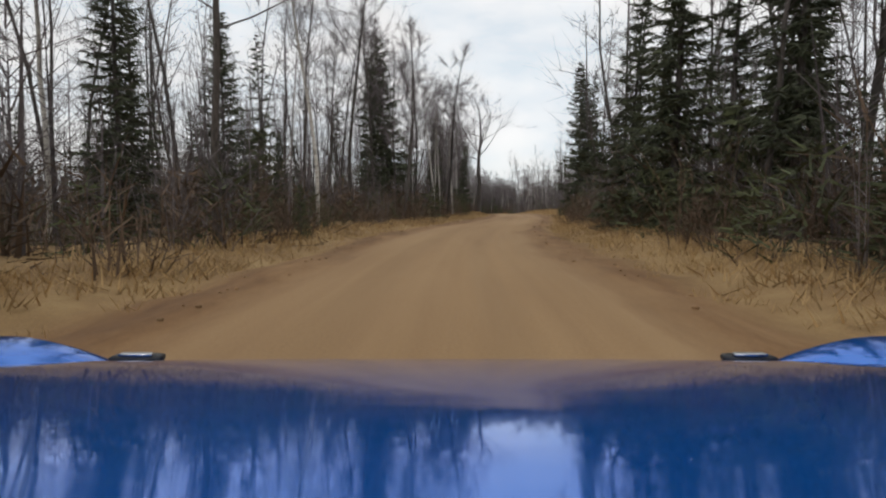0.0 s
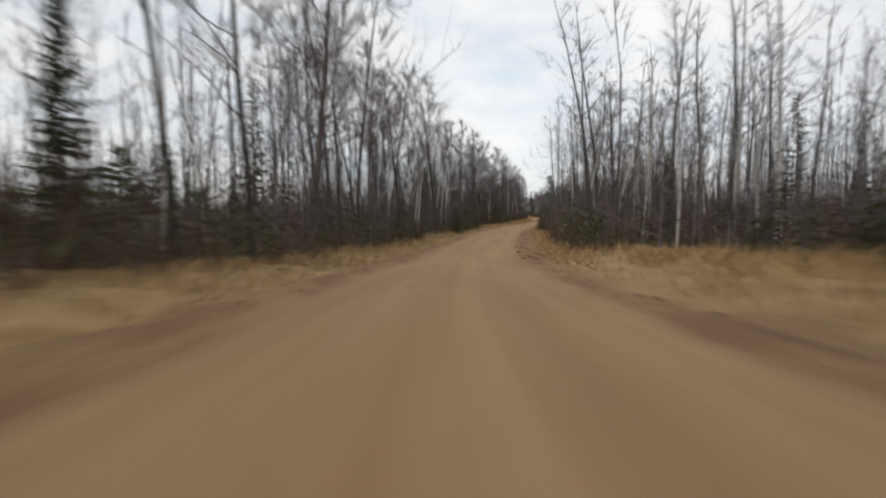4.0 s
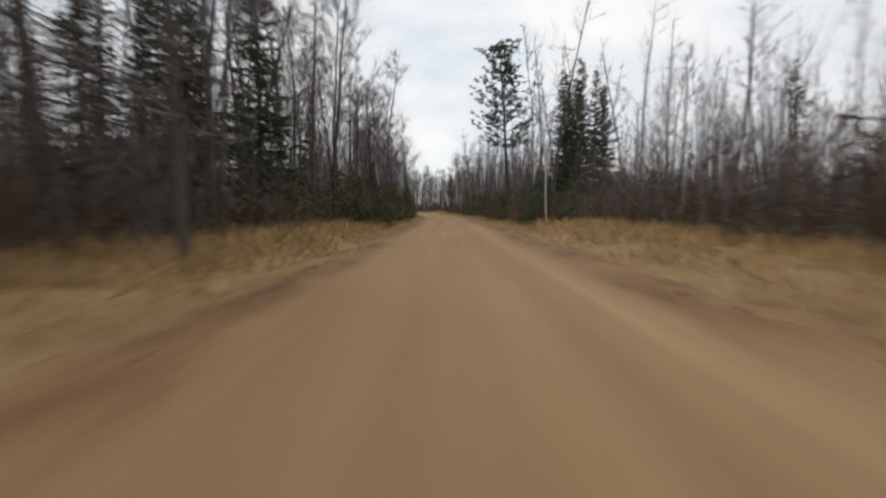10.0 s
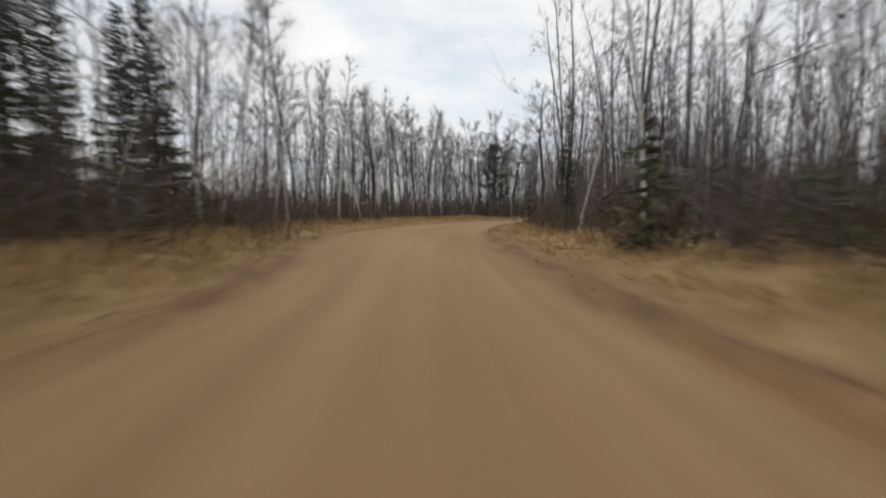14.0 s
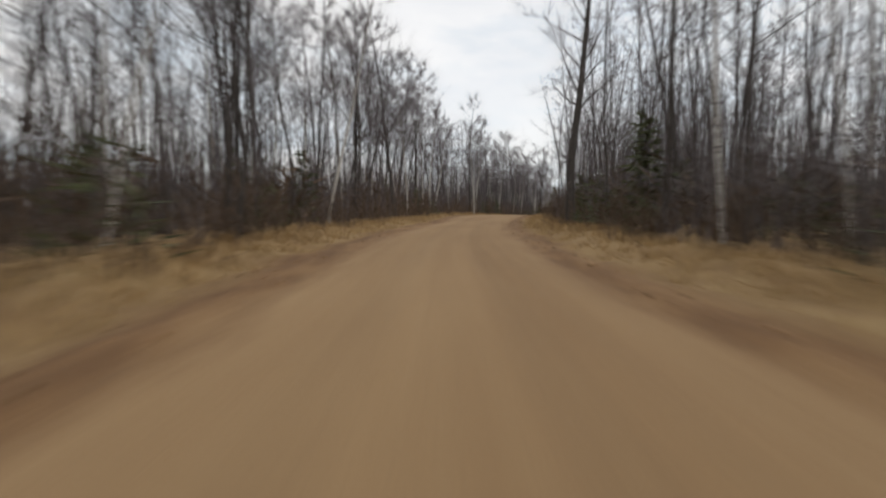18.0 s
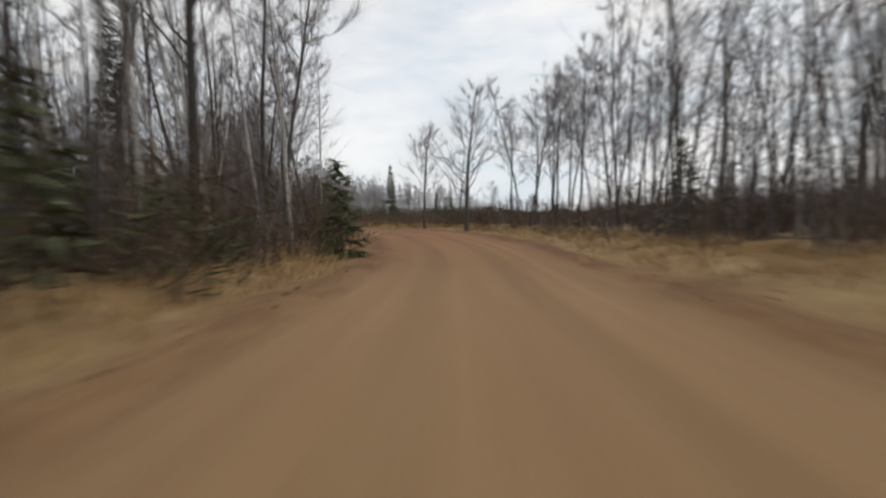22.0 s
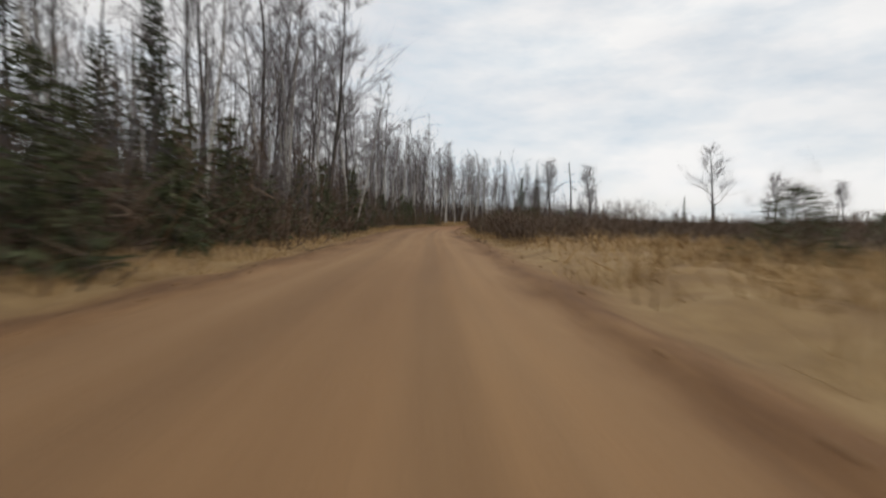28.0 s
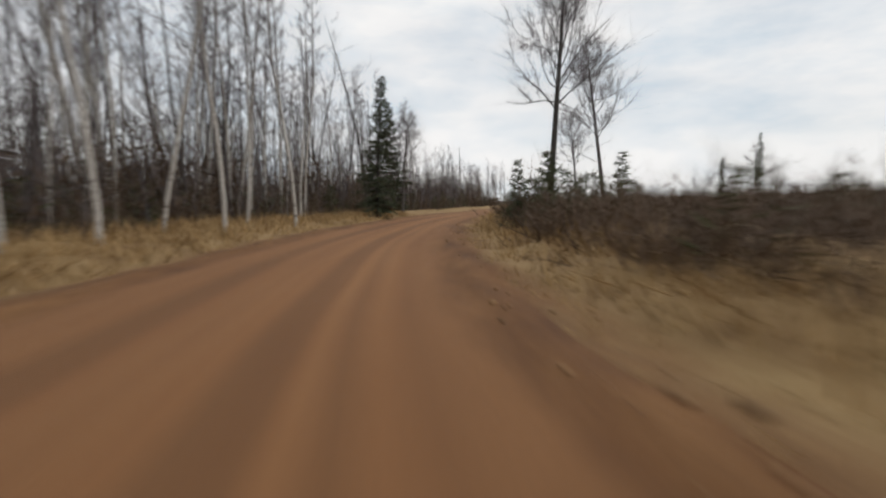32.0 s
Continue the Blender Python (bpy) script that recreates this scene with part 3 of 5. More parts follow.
def spruce_tree(seed, h=12.0, fine=1.0, broad=0.17, first=0.06, gaps=0.12):
    rng = np.random.default_rng(seed)
    trunk, crown = Geo(), Geo()
    stem = bent((0, 0, -0.3), (rng.normal() * 0.015, rng.normal() * 0.015, 1), h + 0.3, 6, rng, 0.012)
    z = np.linspace(0, 1, len(stem))
    trunk.tube(stem, h * 0.0105 * (1 - z) ** 0.9 + 0.01, 6)
    count = int((h * 13 + 14) * fine ** 0.5)
    a, b, w = [], [], []
    lump = rng.uniform(0.75, 1.2, 12)
    for i in range(count):
        if rng.random() < gaps:
            continue
        u = first + (0.985 - first) * (i + rng.random()) / count
        p = np.array([np.interp(u, z, stem[:, k]) for k in range(3)])
        reach = (h * broad * (1 - u) ** 0.85 + 0.12) * np.interp(u * 11, np.arange(12), lump)
        az = i * 2.399 + rng.normal() * 0.4
        long = reach * rng.uniform(0.6, 1.15)
        el = 0.40 - 0.85 * (1 - u) + rng.normal() * 0.12
        limb = bent(p, (np.cos(az) * np.cos(el), np.sin(az) * np.cos(el), np.sin(el)), long, 3, rng, 0.06, 0.10)
        k = max(6, int((9 + 8 * long) * fine * (2.1 if fine > 0.6 else 1.4)))
        f = np.linspace(0.05, 1, k) + rng.normal(size=k) * 0.03
        at = np.stack([np.interp(f, np.linspace(0, 1, 4), limb[:, c]) for c in range(3)], 1)
        along = (limb[-1] - limb[0]) / np.linalg.norm(limb[-1] - limb[0])
        side = np.cross(along, (0, 0, 1))
        sgn = np.where(np.arange(k) % 2, 1.0, -1.0)[:, None]
        size = (0.26 + 0.17 * long * (1 - 0.6 * f))[:, None]
        tip = at + (along * 0.7 + side * sgn * rng.uniform(0.3, 1.0, (k, 1)) + np.array([0, 0, -0.42]) + rng.normal(size=(k, 3)) * 0.32) * size
        a.append(at)
        b.append(tip)
        w.append(size[:, 0] * (0.19 if fine > 0.6 else 0.5))
    crown.slivers(np.vstack(a), np.vstack(b), np.concatenate(w), rng=rng)
    return trunk, crown


def white_pine(seed, h=12.0, first=0.25):
    rng = np.random.default_rng(seed)
    trunk, crown = Geo(), Geo()
    stem = bent((0, 0, -0.3), (0.02, 0.01, 1), h + 0.3, 8, rng, 0.02)
    z = np.linspace(0, 1, len(stem))
    trunk.tube(stem, h * 0.009 * (1 - z) ** 0.8 + 0.015, 7)
    a, b = [], []
    for i in range(13):
        u = first + (0.98 - first) * i / 12.5
        p = np.array([np.interp(u, z, stem[:, k]) for k in range(3)])
        reach = h * 0.36 * (1.05 - u) ** 0.6 * (0.75 + 0.5 * np.sin(i * 2.1) ** 2)
        for j in range(5):
            az = j * 1.257 + i * 0.7 + rng.normal() * 0.25
            el = 0.12 + 0.5 * u + rng.normal() * 0.08
            limb = bent(p, (np.cos(az) * np.cos(el), np.sin(az) * np.cos(el), np.sin(el)), reach * rng.uniform(0.6, 1.2), 4, rng, 0.07, 0.05)
            trunk.tube(limb, np.linspace(0.05 * (1.2 - u), 0.012, 5), 4)
            for q in range(10):
                f = rng.uniform(0.25, 1.05)
                at = np.array([np.interp(f, np.linspace(0, 1, 5), limb[:, c]) for c in range(3)]) + rng.normal(size=3) * np.array([0.22, 0.22, 0.06])
                k = 11
                d = rng.normal(size=(k, 3)) * np.array([1, 1, 0.55]) + np.array([0, 0, 0.45])
                d /= np.linalg.norm(d, axis=1)[:, None]
                a.append(np.repeat(at[None], k, 0))
                b.append(at + d * rng.uniform(0.28, 0.52, (k, 1)))
    crown.slivers(np.vstack(a), np.vstack(b), 0.10, rng=rng)
    return trunk, crown


def larch_tree(seed, h=13.0):
    rng = np.random.default_rng(seed)
    trunk, crown = Geo(), Geo()
    stem = bent((0, 0, -0.3), (rng.normal() * 0.02, rng.normal() * 0.02, 1), h + 0.3, 7, rng, 0.015)
    z = np.linspace(0, 1, len(stem))
    trunk.tube(stem, h * 0.0095 * (1 - z) ** 0.8 + 0.012, 6)
    a, b = [], []
    for i in range(80):
        u = 0.2 + 0.78 * i / 80
        p = np.array([np.interp(u, z, stem[:, k]) for k in range(3)])
        az = rng.uniform(0, 6.28)
        long = h * 0.14 * (1.1 - u) ** 0.7 * rng.uniform(0.5, 1.3)
        limb = bent(p, (np.cos(az), np.sin(az), rng.uniform(-0.25, 0.2)), long, 2, rng, 0.1, 0.08)
        crown.tube(limb, (0.018, 0.012, 0.006), 3)
        k = 14
        f = rng.uniform(0.2, 1, k)
        at = np.stack([np.interp(f, [0, 0.5, 1], limb[:, c]) for c in range(3)], 1)
        a.append(at)
        b.append(at + rng.normal(size=(k, 3)) * np.array([0.26, 0.26, 0.16]))
    crown.slivers(np.vstack(a), np.vstack(b), 0.03, rng=rng)
    return trunk, crown


def shrub(seed, h=1.2, stems=10, twigs=6, wide=0.02, lean=0.5):
    """Many thin upright stems with fine side twigs."""
    rng = np.random.default_rng(seed)
    g = Geo()
    az, el = rng.uniform(0, 6.28, stems), np.pi / 2 - np.abs(rng.normal(size=stems)) * lean
    base = np.stack([np.cos(az), np.sin(az), np.zeros(stems)], 1) * rng.uniform(0, 0.28 * h ** 0.5, (stems, 1)) - np.array([0, 0, 0.1])
    long = h * rng.uniform(0.5, 1.05, (stems, 1))
    tip = base + np.stack([np.cos(az) * np.cos(el), np.sin(az) * np.cos(el), np.sin(el)], 1) * long
    g.slivers(base, tip, wide * 1.5, rng=rng)
    f = rng.uniform(0.15, 0.95, (stems, twigs, 1))
    at = (base[:, None] + (tip - base)[:, None] * f).reshape(-1, 3)
    way = rng.normal(size=(stems * twigs, 3)) * np.array([0.42, 0.42, 0.25]) + np.array([0, 0, 0.6])
    g.slivers(at, at + way * np.repeat(long, twigs, 0) * 0.36, wide, rng=rng)
    return g


def tuft(seed, h=0.45, blades=14):
    rng = np.random.default_rng(seed)
    g = Geo()
    base = rng.normal(size=(blades, 3)) * np.array([0.17, 0.17, 0])
    base[:, 2] = -0.03
    tip = base + np.stack([rng.normal(size=blades) * 0.16, rng.normal(size=blades) * 0.16, h * rng.uniform(0.6, 1.1, blades)], 1)
    g.slivers(base, tip, 0.023, rng=rng)
    return g


def evergreen_scrub(seed, n=120, high=1.3, broad=0.75, wide=0.042):
    """A low clump of drooping evergreen twigs."""
    rng = np.random.default_rng(seed)
    g = Geo()
    az, u = rng.uniform(0, 6.28, n), rng.random(n)
    r = broad * (1 - u) ** 0.6 * rng.uniform(0.2, 1, n)
    at = np.stack([np.cos(az) * r, np.sin(az) * r, u * high - 0.1], 1)
    way = np.stack([np.cos(az) * 0.26, np.sin(az) * 0.26, rng.uniform(-0.05, 0.22, n)], 1) + rng.normal(size=(n, 3)) * 0.09
    g.slivers(at, at + way, wide, rng=rng)
    return g


# kind: [(trunk mesh, crown mesh, height)], trunk material, crown material
KINDS = {}


def kind(name, shapes, bark, leaf):
    KINDS[name] = [(t.mesh(name + "_trunk", bark, True), c.mesh(name + "_crown", leaf), h) for (t, c), h in shapes]


kind("bare_tree", [(bare_tree(11 + i, h, g, f, n, sp), h) for i, (h, g, f, n, sp) in enumerate(
    [(15, 0.11, 0.32, 20, 0.28), (16, 0.09, 0.38, 17, 0.22), (14, 0.12, 0.26, 22, 0.33), (17, 0.11, 0.35, 20, 0.25), (13, 0.07, 0.34, 17, 0.22), (15, 0.085, 0.42, 16, 0.22), (16, 0.075, 0.30, 18, 0.20), (14, 0.08, 0.36, 19, 0.26)])], BARK, TWIG)
kind("broad_bare_tree", [(bare_tree(41 + i, 13, 0.19, 0.26, 22, 0.42, 1.4, 0.06), 13) for i in range(2)], BARK, TWIG)
kind("great_bare_tree", [(bare_tree(55, 17, 0.27, 0.38, 18, 0.30, 1.2, 0.04), 17)], BARK, TWIG)
kind("crooked_tree", [(bare_tree(356, 15, 0.20, 0.42, 14, 0.30, 1.1, 0.12), 15)], BARK, TWIG)
kind("gnarled_tree", [(bare_tree(172, 15, 0.33, 0.42, 18, 0.55, 1.0, 0.13), 15)], BARK, TWIG)
kind("lone_tree", [(bare_tree(45 + i, 11, 0.14, 0.32, 24, 0.42, 0.7, 0.035, 0.03), 11) for i in range(2)], BARK, TWIG)
kind("round_crowned_tree", [(bare_tree(145 + i, 11, 0.14, 0.42, 34, 0.36, 0.8, 0.012, 0.026), 11) for i in range(2)], BARK, TWIG)
kind("birch_tree", [(birch_tree(61 + i, 12.5 + i, 1.0, l), 12.5 + i) for i, l in enumerate((0.03, 0.12, -0.08, 0.2))], BIRCH, TWIG)
kind("stout_birch", [(birch_tree(66 + i, 13, 1.0, l, 0.14), 13) for i, l in enumerate((0.10, 0.22, 0.04))], BIRCH, TWIG)
kind("spruce_tree", [(spruce_tree(71 + i, h, 1.0, br, 0.05, gp), h) for i, (h, br, gp) in enumerate([(12, 0.17, 0.1), (14, 0.14, 0.15), (10, 0.20, 0.1), (15, 0.12, 0.3)])], BARK, NEEDLE)
kind("young_fir", [(spruce_tree(81 + i, h, 0.75, 0.27, 0.04, 0.05), h) for i, h in enumerate((2.6, 3.4, 4.4))], BARK, FIR)
kind("white_pine", [(white_pine(91, 12.5), 12.5), (white_pine(92, 12.5, 0.35), 12.5)], BARK, PINE)
kind("tall_white_pine", [(white_pine(93, 17.5, 0.42), 17.5)], BARK, PINE)
kind("larch_tree", [(larch_tree(95, 13), 13), (larch_tree(96, 12), 12)], BARK, TWIG)
kind("oak_tree", [(bare_tree(98, 12, 0.2, 0.28, 20, 0.40, 1.3, 0.06), 12)], BARK, TWIG)


kind("round_bush", [((shrub(340 + i, 2.4, 26, 14, 0.016, 0.55), evergreen_scrub(345 + i, 900, 1.9, 1.5, 0.028)), 2.4) for i in range(2)], BRUSH, FIR)


def oak_leaves(seed):
    """Withered leaves still hanging on the outer twigs."""
    rng = np.random.default_rng(seed)
    g = Geo()
    for i in range(26):
        az, z = rng.uniform(0, 6.28), rng.uniform(3.2, 9.0)
        mid = np.array([np.cos(az), np.sin(az), 0]) * rng.uniform(1.2, 3.4) + np.array([0, 0, z])
        at = mid + rng.normal(size=(16, 3)) * np.array([0.55, 0.55, 0.28])
        g.slivers(at, at + rng.normal(size=(16, 3)) * 0.10 + np.array([0, 0, -0.06]), 0.085, rng=rng, leaf=True)
    return g.mesh("oak_leaves", RUSSET)


OAK_LEAVES = oak_leaves(99)

LABELS = {
    "bare_tree": ("tall bare grey-brown deciduous tree beside the forest road", "tree", "bare trees along the road"),
    "broad_bare_tree": ("broad leafless tree with wide spreading limbs", "tree", "spreading bare trees"),
    "great_bare_tree": ("thick-trunked bare tree towering over the brush", "tree", "bare trees along the road"),
    "crooked_tree": ("bare tree with a crooked trunk above the brush", "tree", "bare trees along the road"),
    "gnarled_tree": ("gnarled old bare tree with wide twisting limbs", "tree", "spreading bare trees"),
    "lone_tree": ("lone leafless tree with a fan of open limbs beside the clearing", "tree", "lone trees in the clearing"),
    "round_crowned_tree": ("lone leafless tree with a rounded crown above the brush", "tree", "lone trees in the clearing"),
    "birch_tree": ("slender white-barked birch, leafless, at the wood's edge", "tree", "birches along the road"),
    "stout_birch": ("stout white birch leaning out over the brush, leafless", "tree", "birches along the road"),
    "round_bush": ("rounded bush of brown twigs and green sprays", "bush", "bushes beside the road"),
    "spruce_tree": ("dark green conical spruce with drooping boughs", "tree", "spruces along the road"),
    "young_fir": ("young bushy green fir in the undergrowth", "tree", "young firs in the undergrowth"),
    "white_pine": ("white pine with long level tiers of needles", "tree", "white pines"),
    "tall_white_pine": ("tall white pine with level tiers of needles on a bare trunk", "tree", "white pines"),
    "larch_tree": ("leafless larch with short level twigs", "tree", "larches along the road"),
    "oak_tree": ("oak with some withered russet leaves still hanging", "tree", "oaks"),
}
COUNT = {}


def stand(name, x, y, h, turn=None, variant=None, lean=0.0, wide=1.0):
    """One tree on the ground at x, y, h metres high."""
    n = COUNT[name] = COUNT.get(name, 0) + 1
    shapes = KINDS[name]
    t, c, h0 = shapes[(n * 7 // 3 if variant is None else variant) % len(shapes)]
    k = h / h0
    top = new(name)
    top.empty_display_size = 0.3
    top.matrix_basis = pose(x, y, ground_z(x, y), 0, lean, math.degrees(n * 2.399) if turn is None else turn) @ Matrix.Diagonal((k * wide, k * wide, k, 1))
    for part_name, me in (("stem_clump" if name == "round_bush" else "trunk", t), ("crown", c)):
        o = new(part_name, me)
        o.parent = top
    if name == "oak_tree":
        o = new("leaves", OAK_LEAVES)
        o.parent = top
        tagged(o, "withered russet leaves")
    tagged(top, *LABELS[name])
    return top


# ---------------------------------------------------------------- setting: road, verges, ground
def strip(name, offs, mat, label, s_step=2):
    """A ribbon along the road between the given distances from its middle."""
    k = np.arange(0, LENGTH + 1, s_step)
    offs = np.asarray(offs, float)
    a = np.abs(offs)[None] + np.zeros((len(k), 1))
    true = widened(a, k[:, None], offs[None]) * np.sign(offs)[None]
    x = LINE[k, 0][:, None] + RIGHT[k, 0][:, None] * true
    y = LINE[k, 1][:, None] + RIGHT[k, 1][:, None] * true
    z = land(a.ravel(), x.ravel(), y.ravel(), np.repeat(k, len(offs))).reshape(x.shape)
    rut = np.exp(-((np.abs(offs) - 0.8) / 0.28) ** 2) * -0.035 + np.exp(-((np.abs(offs) - 1.35) / 0.2) ** 2) * 0.02
    z = z + np.where(a < 2.4, rut[None] * (0.7 + 0.3 * np.sin(k * 0.11)[:, None]), 0)
    z = np.where(a > 13.2, z - 0.7, z)
    if name != "road":
        z = np.where(a < 3.1, z - 0.03, z)
    n, m = x.shape
    i, j = np.arange(n - 1)[:, None], np.arange(m - 1)[None]
    q = np.stack([i * m + j, i * m + j + 1, (i + 1) * m + j + 1, (i + 1) * m + j], -1).reshape(-1, 4)
    uv = np.stack([offs[None] + np.zeros_like(x), k[:, None] + np.zeros_like(x)], -1).reshape(-1, 2)
    ob = new(name, raw_mesh(name, np.stack([x, y, z], -1).reshape(-1, 3), q, (), mat, True, uv))
    return tagged(ob, label, "road" if name == "road" else "ground", kind="structure")


strip("road", np.concatenate([np.linspace(-3.2, 3.2, 41)]), ROAD, "tan packed sand and gravel forest road with wheel tracks", 1)
for side, word in ((-1, "left"), (1, "right")):
    o = np.array([3.0, 3.2, 3.5, 3.8, 4.1, 4.5, 4.9, 5.4, 5.9, 6.5, 7.2, 8.0, 9.2, 10.6, 12.2, 13.1, 13.6])
    strip("ground_verge_" + word, np.sort(o * side), VERGE, "sloping verge of dry tan grass and brown soil", 1)


def ground_sheet():
    xs = np.concatenate([[-3000, -1200, -500, -220, -140], np.arange(-100, 470, 5.0), [520, 640, 900, 1600, 3000]])
    ys = np.concatenate([[-3000, -1200, -500, -260], np.arange(-180, 860, 5.0), [920, 1050, 1400, 2000, 3500]])
    gx, gy = np.meshgrid(xs, ys)
    x, y = gx.ravel(), gy.ravel()
    d, s = road_near(x, y)
    z = land(d, x, y, s) - np.where(d < 9.0, 1.0, 0.0)
    n, m = gx.shape
    i, j = np.arange(n - 1)[:, None], np.arange(m - 1)[None]
    q = np.stack([i * m + j, i * m + j + 1, (i + 1) * m + j + 1, (i + 1) * m + j], -1).reshape(-1, 4)
    tagged(new("ground", raw_mesh("ground", np.stack([x, y, z], 1), q, (), FLOOR, True)), "forest floor of brown leaf litter and dry grass", "ground", kind="structure")


ground_sheet()

# ---------------------------------------------------------------- landmark trees: kind, x, y, height
LANDMARKS = [
    ("gnarled_tree", 6.1, 91.4, 20.5),
    ("spruce_tree", 2.4, 63.6, 8.0),
    ("spruce_tree", 13.2, 52.2, 15.0),
    ("birch_tree", 24.1, 118.6, 11.0),
    ("bare_tree", 15.9, 196.2, 15.0),
    ("birch_tree", 34.4, 215.8, 11.0),
    ("spruce_tree", 44.2, 251.0, 11.5),
    ("larch_tree", 39.2, 287.6, 14.0),
    ("birch_tree", 47.2, 265.6, 11.5),
    ("tall_white_pine", 56.9, 330.4, 17.5),
    ("birch_tree", 54.2, 310.8, 7.5),
    ("oak_tree", 61.6, 378.3, 12.0),
    ("birch_tree", 65.0, 417.1, 10.0),
    ("great_bare_tree", 50.4, 382.7, 17.0),
    ("crooked_tree", 73.0, 449.1, 15.0),
    ("white_pine", 75.7, 484.8, 12.5),
    ("birch_tree", 143.4, 560.0, 13.0),
    ("bare_tree", 157.4, 553.7, 14.0),
    ("great_bare_tree", 117.2, 517.3, 17.0),
    ("bare_tree", 97.2, 511.7, 15.0),
    ("lone_tree", 222.3, 609.2, 10.7),
    ("broad_bare_tree", 216.6, 600.4, 12.0),
    ("birch_tree", 276.4, 685.6, 12.0),
    ("round_crowned_tree", 352.2, 703.1, 13.2),
]
LANDMARKS_B = [
    ("round_crowned_tree", 366.8, 698.4, 13.0),
    ("broad_bare_tree", 342.1, 671.7, 12.5),
]
SOUTH_TREES = [
    ("spruce_tree", 9.6, 14.6, 13.0),
    ("spruce_tree", 11.2, 21.0, 14.0),
    ("spruce_tree", 15.8, 25.0, 15.0),
    ("spruce_tree", -10.2, 25.0, 10.0),
    ("spruce_tree", -4.5, 45.0, 15.0),
    ("birch_tree", -0.8, 48.0, 10.0),
    ("spruce_tree", 7.3, 17.0, 13.5),
    ("bare_tree", 9.0, 15.0, 15.0),
    ("spruce_tree", -12.7, 22.0, 10.0),
    ("spruce_tree", -5.7, 42.6, 13.0),
    ("spruce_tree", 16.8, 52.5, 10.0),
    ("spruce_tree", -0.5, 67.2, 11.0),
    ("spruce_tree", 7.3, 183.2, 9.0),
    ("spruce_tree", 7.0, 190.4, 9.5),
    ("spruce_tree", 8.9, 193.1, 11.0),
    ("spruce_tree", 27.3, 177.8, 9.5),
    ("young_fir", 29.7, 191.6, 5.5),
    ("spruce_tree", 18.2, 219.5, 5.5),
    ("spruce_tree", 20.7, 226.1, 5.5),
    ("spruce_tree", 24.0, 234.5, 5.5),
    ("young_fir", 34.7, 221.5, 4.0),
    ("young_fir", 35.2, 218.3, 4.2),
    ("young_fir", 35.4, 215.1, 3.6),
]
MIDDLE_TREES = [
    ("spruce_tree", 48.4, 260.1, 13.0),
    ("larch_tree", 57.5, 278.6, 12.0),
    ("spruce_tree", 56.1, 274.8, 11.0),
    ("spruce_tree", 27.0, 276.1, 12.0),
    ("spruce_tree", 27.8, 281.0, 11.5),
    ("larch_tree", 37.6, 285.0, 13.0),
    ("spruce_tree", 32.0, 304.0, 11.0),
    ("spruce_tree", 33.7, 306.8, 12.0),
    ("spruce_tree", 35.2, 310.7, 10.0),
    ("spruce_tree", 36.5, 315.5, 11.0),
    ("spruce_tree", 38.0, 321.4, 10.5),
    ("larch_tree", 40.9, 330.0, 14.0),
    ("spruce_tree", 42.8, 323.7, 5.0),
    ("young_fir", 59.9, 368.9, 3.0),
    ("young_fir", 60.7, 362.7, 2.8),
    ("young_fir", 61.4, 358.7, 2.6),
    ("spruce_tree", 49.1, 367.0, 6.5),
    ("spruce_tree", 43.7, 349.4, 5.5),
]
BEND_TREES = [
    ("spruce_tree", 43.8, 381.7, 7.5),
    ("bare_tree", 64.6, 379.1, 16.0),
    ("spruce_tree", 65.9, 421.1, 7.0),
    ("spruce_tree", 42.9, 417.8, 12.0),
    ("spruce_tree", 43.8, 421.7, 11.0),
    ("spruce_tree", 44.9, 423.6, 12.0),
    ("spruce_tree", 44.6, 412.6, 12.0),
    ("spruce_tree", 43.7, 462.1, 11.0),
    ("spruce_tree", 49.5, 477.3, 12.0),
    ("young_fir", 112.1, 508.7, 4.5),
    ("spruce_tree", 121.6, 515.8, 7.0),
    ("young_fir", 125.5, 525.1, 2.2),
    ("young_fir", 150.2, 550.0, 3.9),
    ("young_fir", 151.9, 551.2, 3.4),
    ("bare_tree", 154.9, 552.3, 16.0),
    ("spruce_tree", 160.9, 552.2, 7.0),
    ("young_fir", 104.1, 525.1, 4.0),
    ("young_fir", 192.5, 589.6, 3.4),
    ("young_fir", 204.3, 581.1, 4.2),
    ("spruce_tree", 191.5, 603.8, 11.0),
    ("spruce_tree", 188.7, 604.3, 8.0),
]
CLEARING_TREES = [
    ("young_fir", 204.9, 611.2, 2.8),
    ("young_fir", 209.0, 614.2, 3.2),
    ("young_fir", 212.9, 617.4, 3.6),
    ("bare_tree", 227.6, 602.3, 12.0),
    ("bare_tree", 223.7, 597.7, 13.0),
    ("bare_tree", 223.0, 595.6, 13.5),
    ("bare_tree", 222.3, 593.5, 13.0),
    ("spruce_tree", 246.8, 672.6, 7.0),
    ("spruce_tree", 252.2, 671.4, 7.5),
    ("spruce_tree", 240.3, 667.8, 9.0),
    ("young_fir", 267.4, 657.1, 3.6),
    ("spruce_tree", 265.5, 683.7, 10.5),
    ("birch_tree", 274.1, 687.1, 10.0),
    ("birch_tree", 284.3, 689.9, 12.0),
    ("spruce_tree", 295.1, 704.0, 6.5),
    ("spruce_tree", 300.2, 705.6, 6.5),
]
